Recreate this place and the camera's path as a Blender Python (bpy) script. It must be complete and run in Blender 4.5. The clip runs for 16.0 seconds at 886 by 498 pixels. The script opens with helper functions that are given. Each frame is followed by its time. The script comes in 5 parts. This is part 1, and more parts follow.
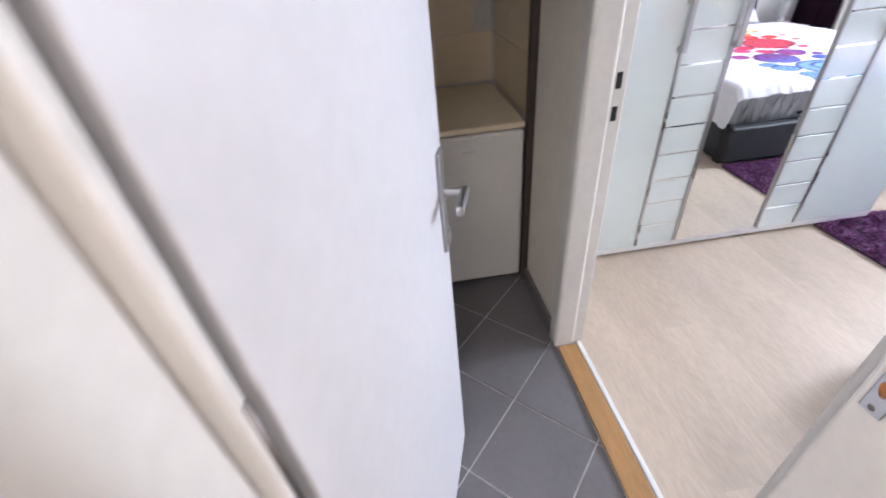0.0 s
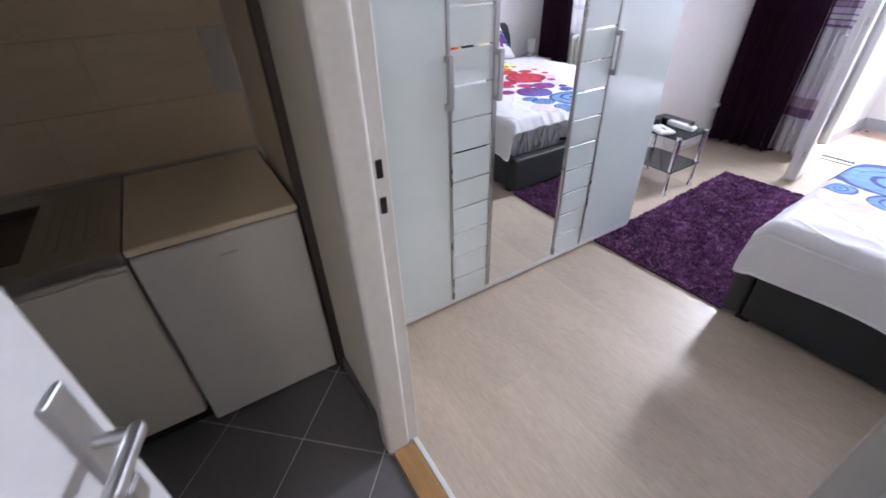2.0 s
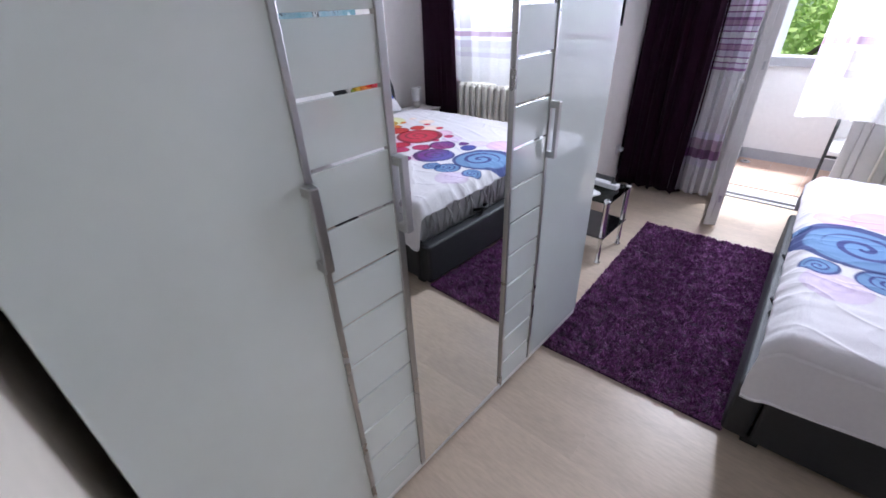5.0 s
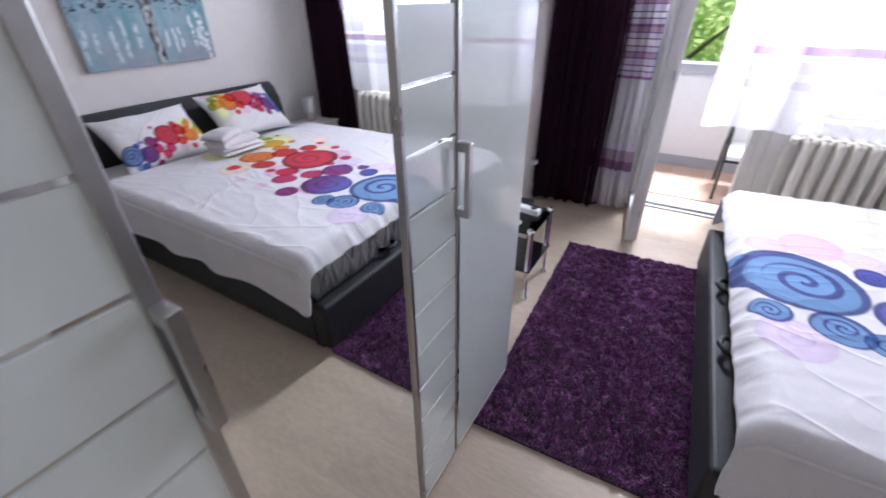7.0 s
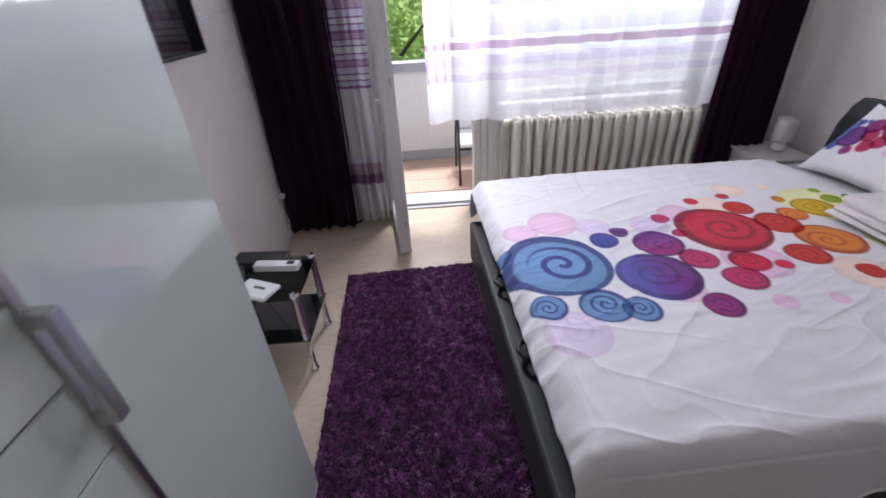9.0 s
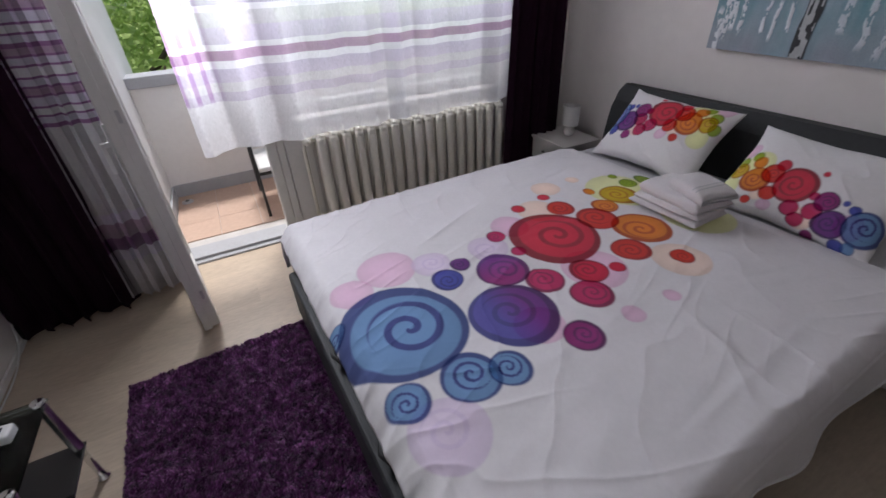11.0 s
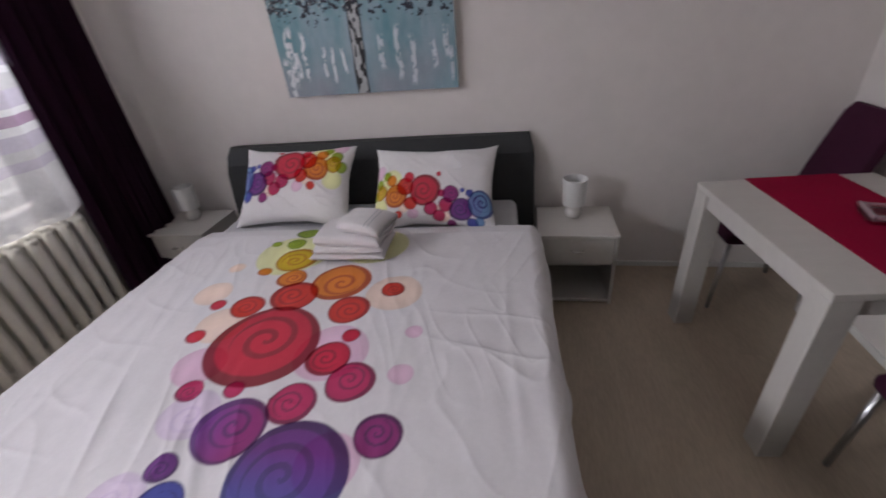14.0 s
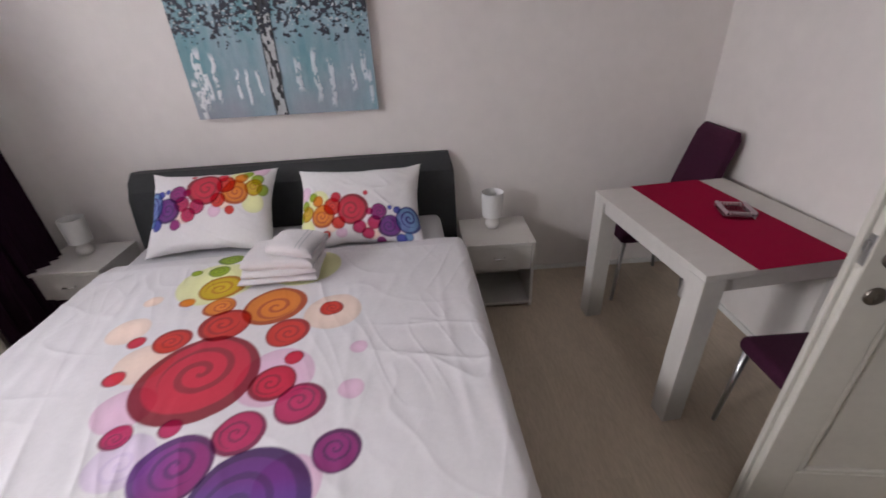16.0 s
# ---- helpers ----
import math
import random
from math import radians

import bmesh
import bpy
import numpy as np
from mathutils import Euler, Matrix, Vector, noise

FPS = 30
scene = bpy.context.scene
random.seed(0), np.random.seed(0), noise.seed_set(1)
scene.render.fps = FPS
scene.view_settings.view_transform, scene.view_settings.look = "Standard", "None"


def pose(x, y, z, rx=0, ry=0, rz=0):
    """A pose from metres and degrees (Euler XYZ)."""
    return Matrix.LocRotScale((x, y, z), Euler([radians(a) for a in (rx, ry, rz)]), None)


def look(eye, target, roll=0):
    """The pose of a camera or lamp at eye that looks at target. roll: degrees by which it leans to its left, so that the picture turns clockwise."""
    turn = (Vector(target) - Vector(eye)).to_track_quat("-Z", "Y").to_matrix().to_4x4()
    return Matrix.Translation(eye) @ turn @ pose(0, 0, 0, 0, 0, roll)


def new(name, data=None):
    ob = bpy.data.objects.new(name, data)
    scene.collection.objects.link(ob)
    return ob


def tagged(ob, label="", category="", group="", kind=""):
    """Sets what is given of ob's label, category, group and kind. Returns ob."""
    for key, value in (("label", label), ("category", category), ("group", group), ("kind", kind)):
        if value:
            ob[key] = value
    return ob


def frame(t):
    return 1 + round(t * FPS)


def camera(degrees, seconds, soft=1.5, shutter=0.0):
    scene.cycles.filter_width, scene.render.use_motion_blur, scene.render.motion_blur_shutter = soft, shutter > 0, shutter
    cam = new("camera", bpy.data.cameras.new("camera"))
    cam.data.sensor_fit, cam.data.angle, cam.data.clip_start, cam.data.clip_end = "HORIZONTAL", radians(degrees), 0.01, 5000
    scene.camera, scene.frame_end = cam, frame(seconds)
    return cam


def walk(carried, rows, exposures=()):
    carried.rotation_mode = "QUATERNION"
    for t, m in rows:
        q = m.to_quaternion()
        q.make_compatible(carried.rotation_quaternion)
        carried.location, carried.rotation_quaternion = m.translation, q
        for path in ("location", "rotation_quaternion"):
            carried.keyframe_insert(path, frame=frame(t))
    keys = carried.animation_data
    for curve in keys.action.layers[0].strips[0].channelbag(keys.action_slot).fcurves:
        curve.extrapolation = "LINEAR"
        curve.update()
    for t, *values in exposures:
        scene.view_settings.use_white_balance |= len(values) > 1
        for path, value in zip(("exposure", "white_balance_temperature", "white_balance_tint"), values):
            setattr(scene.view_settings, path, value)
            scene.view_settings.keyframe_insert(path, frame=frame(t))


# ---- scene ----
cam = camera(93.3, 16.0, 1.6, 0.4)
PATH = [
    (0, (0.039, 0.009, 1.505), (0.168, 1.618, 0.324), -5.5),
    (0.5, (0.081, 0.136, 1.502), (0.504, 1.7, 0.329), -3.1),
    (1, (0.115, 0.166, 1.521), (0.806, 1.664, 0.391), -2.4),
    (1.5, (0.236, 0.254, 1.53), (1.012, 1.712, 0.402), -1.8),
    (2, (0.339, 0.333, 1.543), (1.19, 1.744, 0.41), -2.1),
    (2.5, (0.438, 0.464, 1.539), (1.467, 1.77, 0.428), -1.7),
    (3, (0.493, 0.611, 1.534), (1.614, 1.868, 0.456), -1.0),
    (3.5, (0.558, 0.713, 1.554), (1.707, 1.981, 0.519), -2.2),
    (3.7, (0.603, 0.749, 1.56), (1.751, 2.024, 0.532), -1.9),
    (6, (1.086, 1.125, 1.557), (2.389, 2.245, 0.533), -2.6),
    (6.5, (1.231, 1.148, 1.551), (2.539, 2.255, 0.519), -1.0),
    (7, (1.316, 1.263, 1.55), (2.782, 2.155, 0.523), -0.9),
    (7.5, (1.375, 1.333, 1.554), (3.028, 1.85, 0.554), -1.9),
    (8, (1.47, 1.311, 1.553), (3.175, 1.515, 0.527), -2.2),
    (8.5, (1.647, 1.273, 1.55), (3.367, 1.333, 0.531), -3.2),
    (9, (1.776, 1.248, 1.55), (3.484, 1.224, 0.509), -3.6),
    (9.5, (1.914, 1.235, 1.592), (3.569, 0.868, 0.531), -3.6),
    (11.8, (2.363, 1.038, 1.543), (3.682, 0.016, 0.441), -5.1),
    (12, (2.405, 1.052, 1.537), (3.627, -0.091, 0.441), -6.1),
    (12.5, (2.466, 1.057, 1.542), (3.503, -0.276, 0.471), -5.9),
    (13, (2.478, 0.986, 1.541), (3.403, -0.443, 0.493), -5.5),
    (13.5, (2.485, 0.929, 1.534), (3.228, -0.614, 0.502), -5.1),
    (14, (2.503, 0.92, 1.551), (2.865, -0.761, 0.531), -5.8),
    (14.5, (2.499, 0.946, 1.575), (2.588, -0.771, 0.555), -5.0),
    (15, (2.508, 0.957, 1.574), (2.42, -0.768, 0.566), -4.2),
    (15.5, (2.522, 0.976, 1.578), (2.367, -0.75, 0.581), -3.4),
    (16, (2.573, 1.004, 1.58), (2.532, -0.743, 0.607), -3.1),
]

EXPOSURES = [(0.0, 1.85, 5700, 13), (0.6, 1.24, 5700, 14), (1.2, 1.13, 5700, 14), (2.0, 1.20, 5700, 14), (3.0, 1.06, 5650, 14), (3.7, 0.88, 5650, 14), (6.0, 0.70, 5800, 15), (8.0, 0.52, 5880, 15), (8.5, 0.34, 5950, 15), (9.5, -0.08, 6150, 14), (12.0, -0.66, 6280, 12), (13.0, -0.66, 6340, 12), (13.5, -0.62, 6400, 13), (14.0, -0.30, 6520, 14), (15.0, 0.12, 6620, 13), (16.0, 0.15, 6660, 13)]
walk(cam, [(t, look(eye, target, roll)) for t, eye, target, roll in PATH], EXPOSURES)

# ---- world and light: overcast daylight from the balcony side ----
world = bpy.data.worlds.new("sky")
scene.world = world
world.use_nodes = True
wn = world.node_tree
sky = wn.nodes.new("ShaderNodeTexSky")
sky.sky_type, sky.sun_disc = "NISHITA", False
sky.sun_elevation, sky.sun_rotation = radians(71.5), radians(112)
sky.air_density, sky.dust_density = 1.0, 3.0
wn.links.new(sky.outputs[0], wn.nodes["Background"].inputs[0])
wn.nodes["Background"].inputs[1].default_value = 0.15

sun = new("sun", bpy.data.lights.new("sun", "SUN"))
sun.data.energy, sun.data.angle, sun.data.color = 5.0, radians(10), (1.0, 0.96, 0.9)
sun.matrix_world = look((9.6, -2.0, 15), (5, 0, 0))


def area(name, eye, target, w, h, watts, colour, spread):
    ob = new(name, bpy.data.lights.new(name, "AREA"))
    ob.data.shape, ob.data.size, ob.data.size_y = "RECTANGLE", w, h
    ob.data.energy, ob.data.color = watts, colour
    ob.data.spread = radians(spread)
    ob.matrix_world = look(eye, target)
    return ob


area("window_daylight", (5.16, 0.02, 1.93), (0.0, 0.35, 1.55), 1.45, 0.56, 30, (0.93, 0.96, 1.0), 180)
area("balcony_door_daylight", (5.16, 1.41, 1.93), (1.2, 0.95, 0.1), 0.32, 0.56, 28, (0.95, 0.97, 1.0), 120)

# the bathroom's ceiling lamp, which lights the hall from behind the start
bulb = new("bathroom_light", bpy.data.lights.new("bathroom_light", "POINT"))
bulb.data.energy, bulb.data.shadow_soft_size, bulb.data.color = 10.0, 0.11, (1.0, 0.90, 0.78)
bulb.location = (-0.28, -0.75, 2.30)

# ---- helpers ----
rng = np.random.default_rng(7)


def lin(r, g, b):
    """Linear colour from 0..255 values."""
    return tuple(((c / 255 + 0.055) / 1.055) ** 2.4 if c > 10 else c / 255 / 12.92 for c in (r, g, b))


def mesh_ob(name, bm, material, smooth=False):
    me = bpy.data.meshes.new(name)
    bm.normal_update()
    bm.to_mesh(me)
    bm.free()
    if smooth:
        me.shade_smooth()
    for m in (material if isinstance(material, (list, tuple)) else [material]):
        me.materials.append(m)
    return new(name, me)


def part(name, bm, material, parent, label="", smooth=False):
    ob = mesh_ob(name, bm, material, smooth)
    ob.parent = parent
    if label:
        ob["label"] = label
    return ob


def thing(name, m, label, category, group="", kind=""):
    ob = new(name)
    ob.empty_display_size = 0.05
    ob.matrix_world = m
    return tagged(ob, label, category, group, kind)


def box(bm, x0, y0, z0, x1, y1, z1, bev=0.0, seg=2, m=None):
    g = bmesh.ops.create_cube(bm, size=1.0)["verts"]
    for v in g:
        v.co = Vector((x0 + (v.co.x + 0.5) * (x1 - x0), y0 + (v.co.y + 0.5) * (y1 - y0), z0 + (v.co.z + 0.5) * (z1 - z0)))
        if m is not None:
            v.co = m @ v.co
    if bev > 0:
        es = list({e for v in g for e in v.link_edges})
        bmesh.ops.bevel(bm, geom=es, offset=bev, segments=seg, profile=0.5, affect="EDGES", clamp_overlap=True)
    return bm


def boxes(*rows, bev=0.0, seg=2):
    bm = bmesh.new()
    for r in rows:
        box(bm, *r, bev=bev, seg=seg)
    return bm


def tube(bm, pts, r, n=10, cap=True):
    """A tube of radius r along the points."""
    pts = [Vector(p) for p in pts]
    rings = []
    for i, p in enumerate(pts):
        a, b = pts[max(i - 1, 0)], pts[min(i + 1, len(pts) - 1)]
        q = (b - a).normalized().to_track_quat("Z", "Y")
        rad = r[i] if isinstance(r, (list, tuple)) else r
        rings.append([bm.verts.new(p + q @ Vector((rad * math.cos(k * 2 * math.pi / n), rad * math.sin(k * 2 * math.pi / n), 0))) for k in range(n)])
    for ra, rb in zip(rings, rings[1:]):
        for k in range(n):
            bm.faces.new((ra[k], ra[(k + 1) % n], rb[(k + 1) % n], rb[k]))
    if cap:
        bm.faces.new(list(reversed(rings[0])))
        bm.faces.new(rings[-1])
    return bm


def lathe(bm, prof, n=28, cx=0.0, cy=0.0, close=False):
    """A turned body from (radius, height) rows."""
    rings = []
    for r, z in prof:
        rings.append([bm.verts.new((cx + r * math.cos(k * 2 * math.pi / n), cy + r * math.sin(k * 2 * math.pi / n), z)) for k in range(n)])
    for ra, rb in zip(rings, rings[1:]):
        for k in range(n):
            bm.faces.new((ra[k], ra[(k + 1) % n], rb[(k + 1) % n], rb[k]))
    if close:
        bm.faces.new(list(reversed(rings[0])))
        bm.faces.new(rings[-1])
    return bm


def sheet(fn, us, vs, thick=0.0):
    """A curved sheet through fn(u, v); with thickness it has a back and rims."""
    bm = bmesh.new()
    def layer(off):
        return [[bm.verts.new(Vector(fn(u, v)) + Vector(off)) for v in vs] for u in us]
    a = layer((0, 0, 0))
    for i in range(len(us) - 1):
        for j in range(len(vs) - 1):
            bm.faces.new((a[i][j], a[i + 1][j], a[i + 1][j + 1], a[i][j + 1]))
    if thick:
        b = layer((thick, 0, 0))
        for i in range(len(us) - 1):
            for j in range(len(vs) - 1):
                bm.faces.new((b[i][j + 1], b[i + 1][j + 1], b[i + 1][j], b[i][j]))
        for i in range(len(us) - 1):
            bm.faces.new((a[i][0], b[i][0], b[i + 1][0], a[i + 1][0]))
            bm.faces.new((a[i + 1][-1], b[i + 1][-1], b[i][-1], a[i][-1]))
    return bm


def vnoise(x, y, seed=0):
    """Smooth value noise in 0..1 on arrays."""
    xi, yi = np.floor(x).astype(np.int64), np.floor(y).astype(np.int64)
    fx, fy = x - xi, y - yi
    fx, fy = fx * fx * (3 - 2 * fx), fy * fy * (3 - 2 * fy)
    def h(a, b):
        n = (a * 374761393 + b * 668265263 + seed * 974634777) & 0xFFFFFFFF
        n = ((n ^ (n >> 13)) * 1274126177) & 0xFFFFFFFF
        return ((n ^ (n >> 16)) & 0xFFFF) / 65535.0
    return (h(xi, yi) * (1 - fx) + h(xi + 1, yi) * fx) * (1 - fy) + (h(xi, yi + 1) * (1 - fx) + h(xi + 1, yi + 1) * fx) * fy


def grid_mesh(name, co, nu, nv, colours=None):
    """A quad grid from an array of nu*nv places, with an optional print."""
    idx = np.arange(nu * nv).reshape(nu, nv)
    quads = np.stack([idx[:-1, :-1], idx[1:, :-1], idx[1:, 1:], idx[:-1, 1:]], -1).reshape(-1, 4)
    me = bpy.data.meshes.new(name)
    me.from_pydata(co.tolist(), [], quads.tolist())
    if colours is not None:
        at = me.color_attributes.new("print", "FLOAT_COLOR", "POINT")
        at.data.foreach_set("color", np.concatenate([colours, np.ones((len(colours), 1))], 1).astype(np.float32).ravel())
    me.shade_smooth()
    return me


# ---- materials ----
def mat(name, colour, rough=0.5, metal=0.0, var=0.12, scale=6.0, bump=0.0, bscale=60.0, coat=0.0, sheen=0.0, stretch=(1, 1, 1), rand=0.0, trans=0.0, attr="", subs=0.0):
    m = bpy.data.materials.new(name)
    m.use_nodes = True
    t = m.node_tree
    n, l = t.nodes, t.links
    p = n["Principled BSDF"]
    p.inputs["Roughness"].default_value = rough
    p.inputs["Metallic"].default_value = metal
    p.inputs["Coat Weight"].default_value = coat
    p.inputs["Coat Roughness"].default_value = 0.04
    p.inputs["Sheen Weight"].default_value = sheen
    p.inputs["Transmission Weight"].default_value = trans
    tc = n.new("ShaderNodeTexCoord")
    mp = n.new("ShaderNodeMapping")
    mp.inputs["Scale"].default_value = stretch
    l.new(tc.outputs["Object"], mp.inputs[0])
    big = n.new("ShaderNodeTexNoise")
    big.inputs["Scale"].default_value, big.inputs["Detail"].default_value = scale, 4
    fine = n.new("ShaderNodeTexNoise")
    fine.inputs["Scale"].default_value, fine.inputs["Detail"].default_value = scale * 9, 5
    l.new(mp.outputs[0], big.inputs["Vector"])
    l.new(mp.outputs[0], fine.inputs["Vector"])
    add = n.new("ShaderNodeMath")
    add.operation = "ADD"
    l.new(big.outputs[0], add.inputs[0])
    l.new(fine.outputs[0], add.inputs[1])
    rg = n.new("ShaderNodeMapRange")
    rg.inputs["From Min"].default_value, rg.inputs["From Max"].default_value = 0.6, 1.4
    rg.inputs["To Min"].default_value, rg.inputs["To Max"].default_value = 1 - var, 1 + var * 0.6
    l.new(add.outputs[0], rg.inputs[0])
    fac = rg.outputs[0]
    if rand:
        oi = n.new("ShaderNodeObjectInfo")
        rr = n.new("ShaderNodeMapRange")
        rr.inputs["To Min"].default_value, rr.inputs["To Max"].default_value = 1 - rand, 1 + rand
        l.new(oi.outputs["Random"], rr.inputs[0])
        mu = n.new("ShaderNodeMath")
        mu.operation = "MULTIPLY"
        l.new(fac, mu.inputs[0])
        l.new(rr.outputs[0], mu.inputs[1])
        fac = mu.outputs[0]
    vm = n.new("ShaderNodeVectorMath")
    vm.operation = "SCALE"
    if attr:
        at = n.new("ShaderNodeAttribute")
        at.attribute_name = attr
        l.new(at.outputs["Color"], vm.inputs[0])
    else:
        vm.inputs[0].default_value = colour
    l.new(fac, vm.inputs["Scale"])
    l.new(vm.outputs[0], p.inputs["Base Color"])
    if bump:
        bn = n.new("ShaderNodeTexNoise")
        bn.inputs["Scale"].default_value, bn.inputs["Detail"].default_value = bscale, 4
        l.new(mp.outputs[0], bn.inputs["Vector"])
        b = n.new("ShaderNodeBump")
        b.inputs["Strength"].default_value, b.inputs["Distance"].default_value = bump, 0.004
        l.new(bn.outputs[0], b.inputs["Height"])
        l.new(b.outputs[0], p.inputs["Normal"])
    rv = n.new("ShaderNodeMapRange")
    rv.inputs["To Min"].default_value, rv.inputs["To Max"].default_value = max(rough - 0.06, 0.0), min(rough + 0.08, 1.0)
    if 0.1 < rough:
        l.new(big.outputs[0], rv.inputs[0])
        l.new(rv.outputs[0], p.inputs["Roughness"])
    return m


def sheer_mat(name, bands, edge=0.0):
    """Woven voile: bands of colour across its height, as (height, colour, cover)."""
    m = bpy.data.materials.new(name)
    m.use_nodes = True
    t = m.node_tree
    n, l = t.nodes, t.links
    n.remove(n["Principled BSDF"])
    out = n["Material Output"]
    geo = n.new("ShaderNodeNewGeometry")
    sep = n.new("ShaderNodeSeparateXYZ")
    l.new(geo.outputs["Position"], sep.inputs[0])
    mr = n.new("ShaderNodeMapRange")
    mr.inputs["From Min"].default_value, mr.inputs["From Max"].default_value = 0.0, 2.4
    l.new(sep.outputs[2], mr.inputs[0])
    ramps = []
    for which in (1, 2):
        r = n.new("ShaderNodeValToRGB")
        r.color_ramp.interpolation = "CONSTANT"
        els = r.color_ramp.elements
        while len(els) > 1:
            els.remove(els[-1])
        for i, row in enumerate(bands):
            e = els[0] if i == 0 else els.new(row[0] / 2.4)
            e.position = row[0] / 2.4
            e.color = (*row[1], 1) if which == 1 else (row[2], row[2], row[2], 1)
        l.new(mr.outputs[0], r.inputs[0])
        ramps.append(r)
    tr = n.new("ShaderNodeBsdfTransparent")
    di = n.new("ShaderNodeBsdfDiffuse")
    tl = n.new("ShaderNodeBsdfTranslucent")
    l.new(ramps[0].outputs[0], di.inputs[0])
    l.new(ramps[0].outputs[0], tl.inputs[0])
    mx = n.new("ShaderNodeMixShader")
    mx.inputs[0].default_value = 0.90
    l.new(di.outputs[0], mx.inputs[1])
    l.new(tl.outputs[0], mx.inputs[2])
    if edge:
        wv = n.new("ShaderNodeTexWave")
        wv.wave_type, wv.bands_direction = "BANDS", "Y"
        wv.inputs["Scale"].default_value = 5.2
        l.new(geo.outputs["Position"], wv.inputs["Vector"])
        near = n.new("ShaderNodeMapRange")
        near.inputs["From Min"].default_value, near.inputs["From Max"].default_value = edge - 0.20, edge - 0.15
        l.new(sep.outputs[1], near.inputs[0])
        stripe = n.new("ShaderNodeMapRange")
        stripe.inputs["From Min"].default_value, stripe.inputs["From Max"].default_value = 0.62, 0.78
        l.new(wv.outputs[1], stripe.inputs[0])
        low = n.new("ShaderNodeMapRange")
        low.inputs["From Min"].default_value, low.inputs["From Max"].default_value = 1.02, 1.05
        l.new(sep.outputs[2], low.inputs[0])
        both = n.new("ShaderNodeMath")
        both.operation = "MULTIPLY"
        l.new(near.outputs[0], both.inputs[0])
        l.new(stripe.outputs[0], both.inputs[1])
        three = n.new("ShaderNodeMath")
        three.operation = "MULTIPLY"
        l.new(both.outputs[0], three.inputs[0])
        l.new(low.outputs[0], three.inputs[1])
        tint = n.new("ShaderNodeMix")
        tint.data_type, tint.blend_type = "RGBA", "MULTIPLY"
        l.new(three.outputs[0], tint.inputs[0])
        l.new(ramps[0].outputs[0], tint.inputs[6])
        tint.inputs[7].default_value = (0.72, 0.52, 0.76, 1)
        l.new(tint.outputs[2], di.inputs[0])
        l.new(tint.outputs[2], tl.inputs[0])
    weave = n.new("ShaderNodeTexNoise")
    weave.inputs["Scale"].default_value = 90
    wm = n.new("ShaderNodeMath")
    wm.operation = "MULTIPLY_ADD"
    l.new(weave.outputs[0], wm.inputs[0])
    wm.inputs[1].default_value = 0.42
    l.new(ramps[1].outputs[0], wm.inputs[2])
    m2 = n.new("ShaderNodeMixShader")
    l.new(wm.outputs[0], m2.inputs[0])
    l.new(tr.outputs[0], m2.inputs[1])
    l.new(mx.outputs[0], m2.inputs[2])
    l.new(m2.outputs[0], out.inputs[0])
    return m


def glass_mat(name, tint=(1, 1, 1), gloss=0.12):
    m = bpy.data.materials.new(name)
    m.use_nodes = True
    n, l = m.node_tree.nodes, m.node_tree.links
    n.remove(n["Principled BSDF"])
    tr = n.new("ShaderNodeBsdfTransparent")
    tr.inputs[0].default_value = (*tint, 1)
    gl = n.new("ShaderNodeBsdfGlossy")
    gl.inputs["Roughness"].default_value = 0.02
    fr = n.new("ShaderNodeFresnel")
    fr.inputs[0].default_value = 1.45
    mx = n.new("ShaderNodeMixShader")
    l.new(fr.outputs[0], mx.inputs[0])
    l.new(tr.outputs[0], mx.inputs[1])
    l.new(gl.outputs[0], mx.inputs[2])
    l.new(mx.outputs[0], n["Material Output"].inputs[0])
    return m


M_WALL = mat("wall_paint", (0.77, 0.725, 0.70), 0.85, var=0.05, scale=1.5, bump=0.12, bscale=140)
M_HALL = mat("hall_wall_paint", (0.79, 0.725, 0.625), 0.8, var=0.07, scale=2, bump=0.15, bscale=120)
M_CEIL = mat("ceiling_paint", (0.85, 0.84, 0.83), 0.9, var=0.04, scale=2)
M_LACQ = mat("white_lacquer", (0.74, 0.73, 0.71), 0.32, var=0.06, scale=4, bump=0.06, bscale=30)
# white bathroom leaf, its paint dimmed to stand in for weaker light
M_LEAF = mat("door_leaf_dimmed_paint", (0.60, 0.585, 0.59), 0.38, var=0.07, scale=3, bump=0.08, bscale=25)
# room door's white taken down to cream-grey: shade put into the base colour
M_ROOMDOOR = mat("room_door_shaded_paint", (0.56, 0.53, 0.48), 0.36, var=0.07, scale=4, bump=0.08, bscale=30)
M_FRAME = mat("door_frame_paint", (0.70, 0.67, 0.62), 0.36, var=0.08, scale=5, bump=0.1, bscale=40)
M_PLANK = mat("whitewashed_laminate", (0.53, 0.433, 0.335), 0.40, var=0.20, scale=2.2, bump=0.06, bscale=50, stretch=(4, 1.0, 1), rand=0.05)
M_SUB = mat("floor_joint", (0.40, 0.34, 0.28), 0.8, var=0.1)
M_TILE = mat("grey_floor_tile", (0.155, 0.145, 0.15), 0.42, var=0.15, scale=5, bump=0.1, bscale=80, rand=0.03)
M_GROUT = mat("grey_grout", (0.55, 0.53, 0.51), 0.9, var=0.15, scale=12)
M_OAK = mat("oak_threshold", (0.40, 0.22, 0.08), 0.45, var=0.3, scale=4, stretch=(10, 1, 1), bump=0.1)
M_HOLE = mat("dark_raw_wood", (0.36, 0.14, 0.04), 0.8, var=0.55, scale=60)
M_WTILE = mat("beige_wall_tile", (0.68, 0.565, 0.41), 0.35, var=0.10, scale=4, stretch=(1, 1, 5), rand=0.008)
M_DARKTRIM = mat("dark_brown_trim", (0.055, 0.04, 0.032), 0.5, var=0.2)
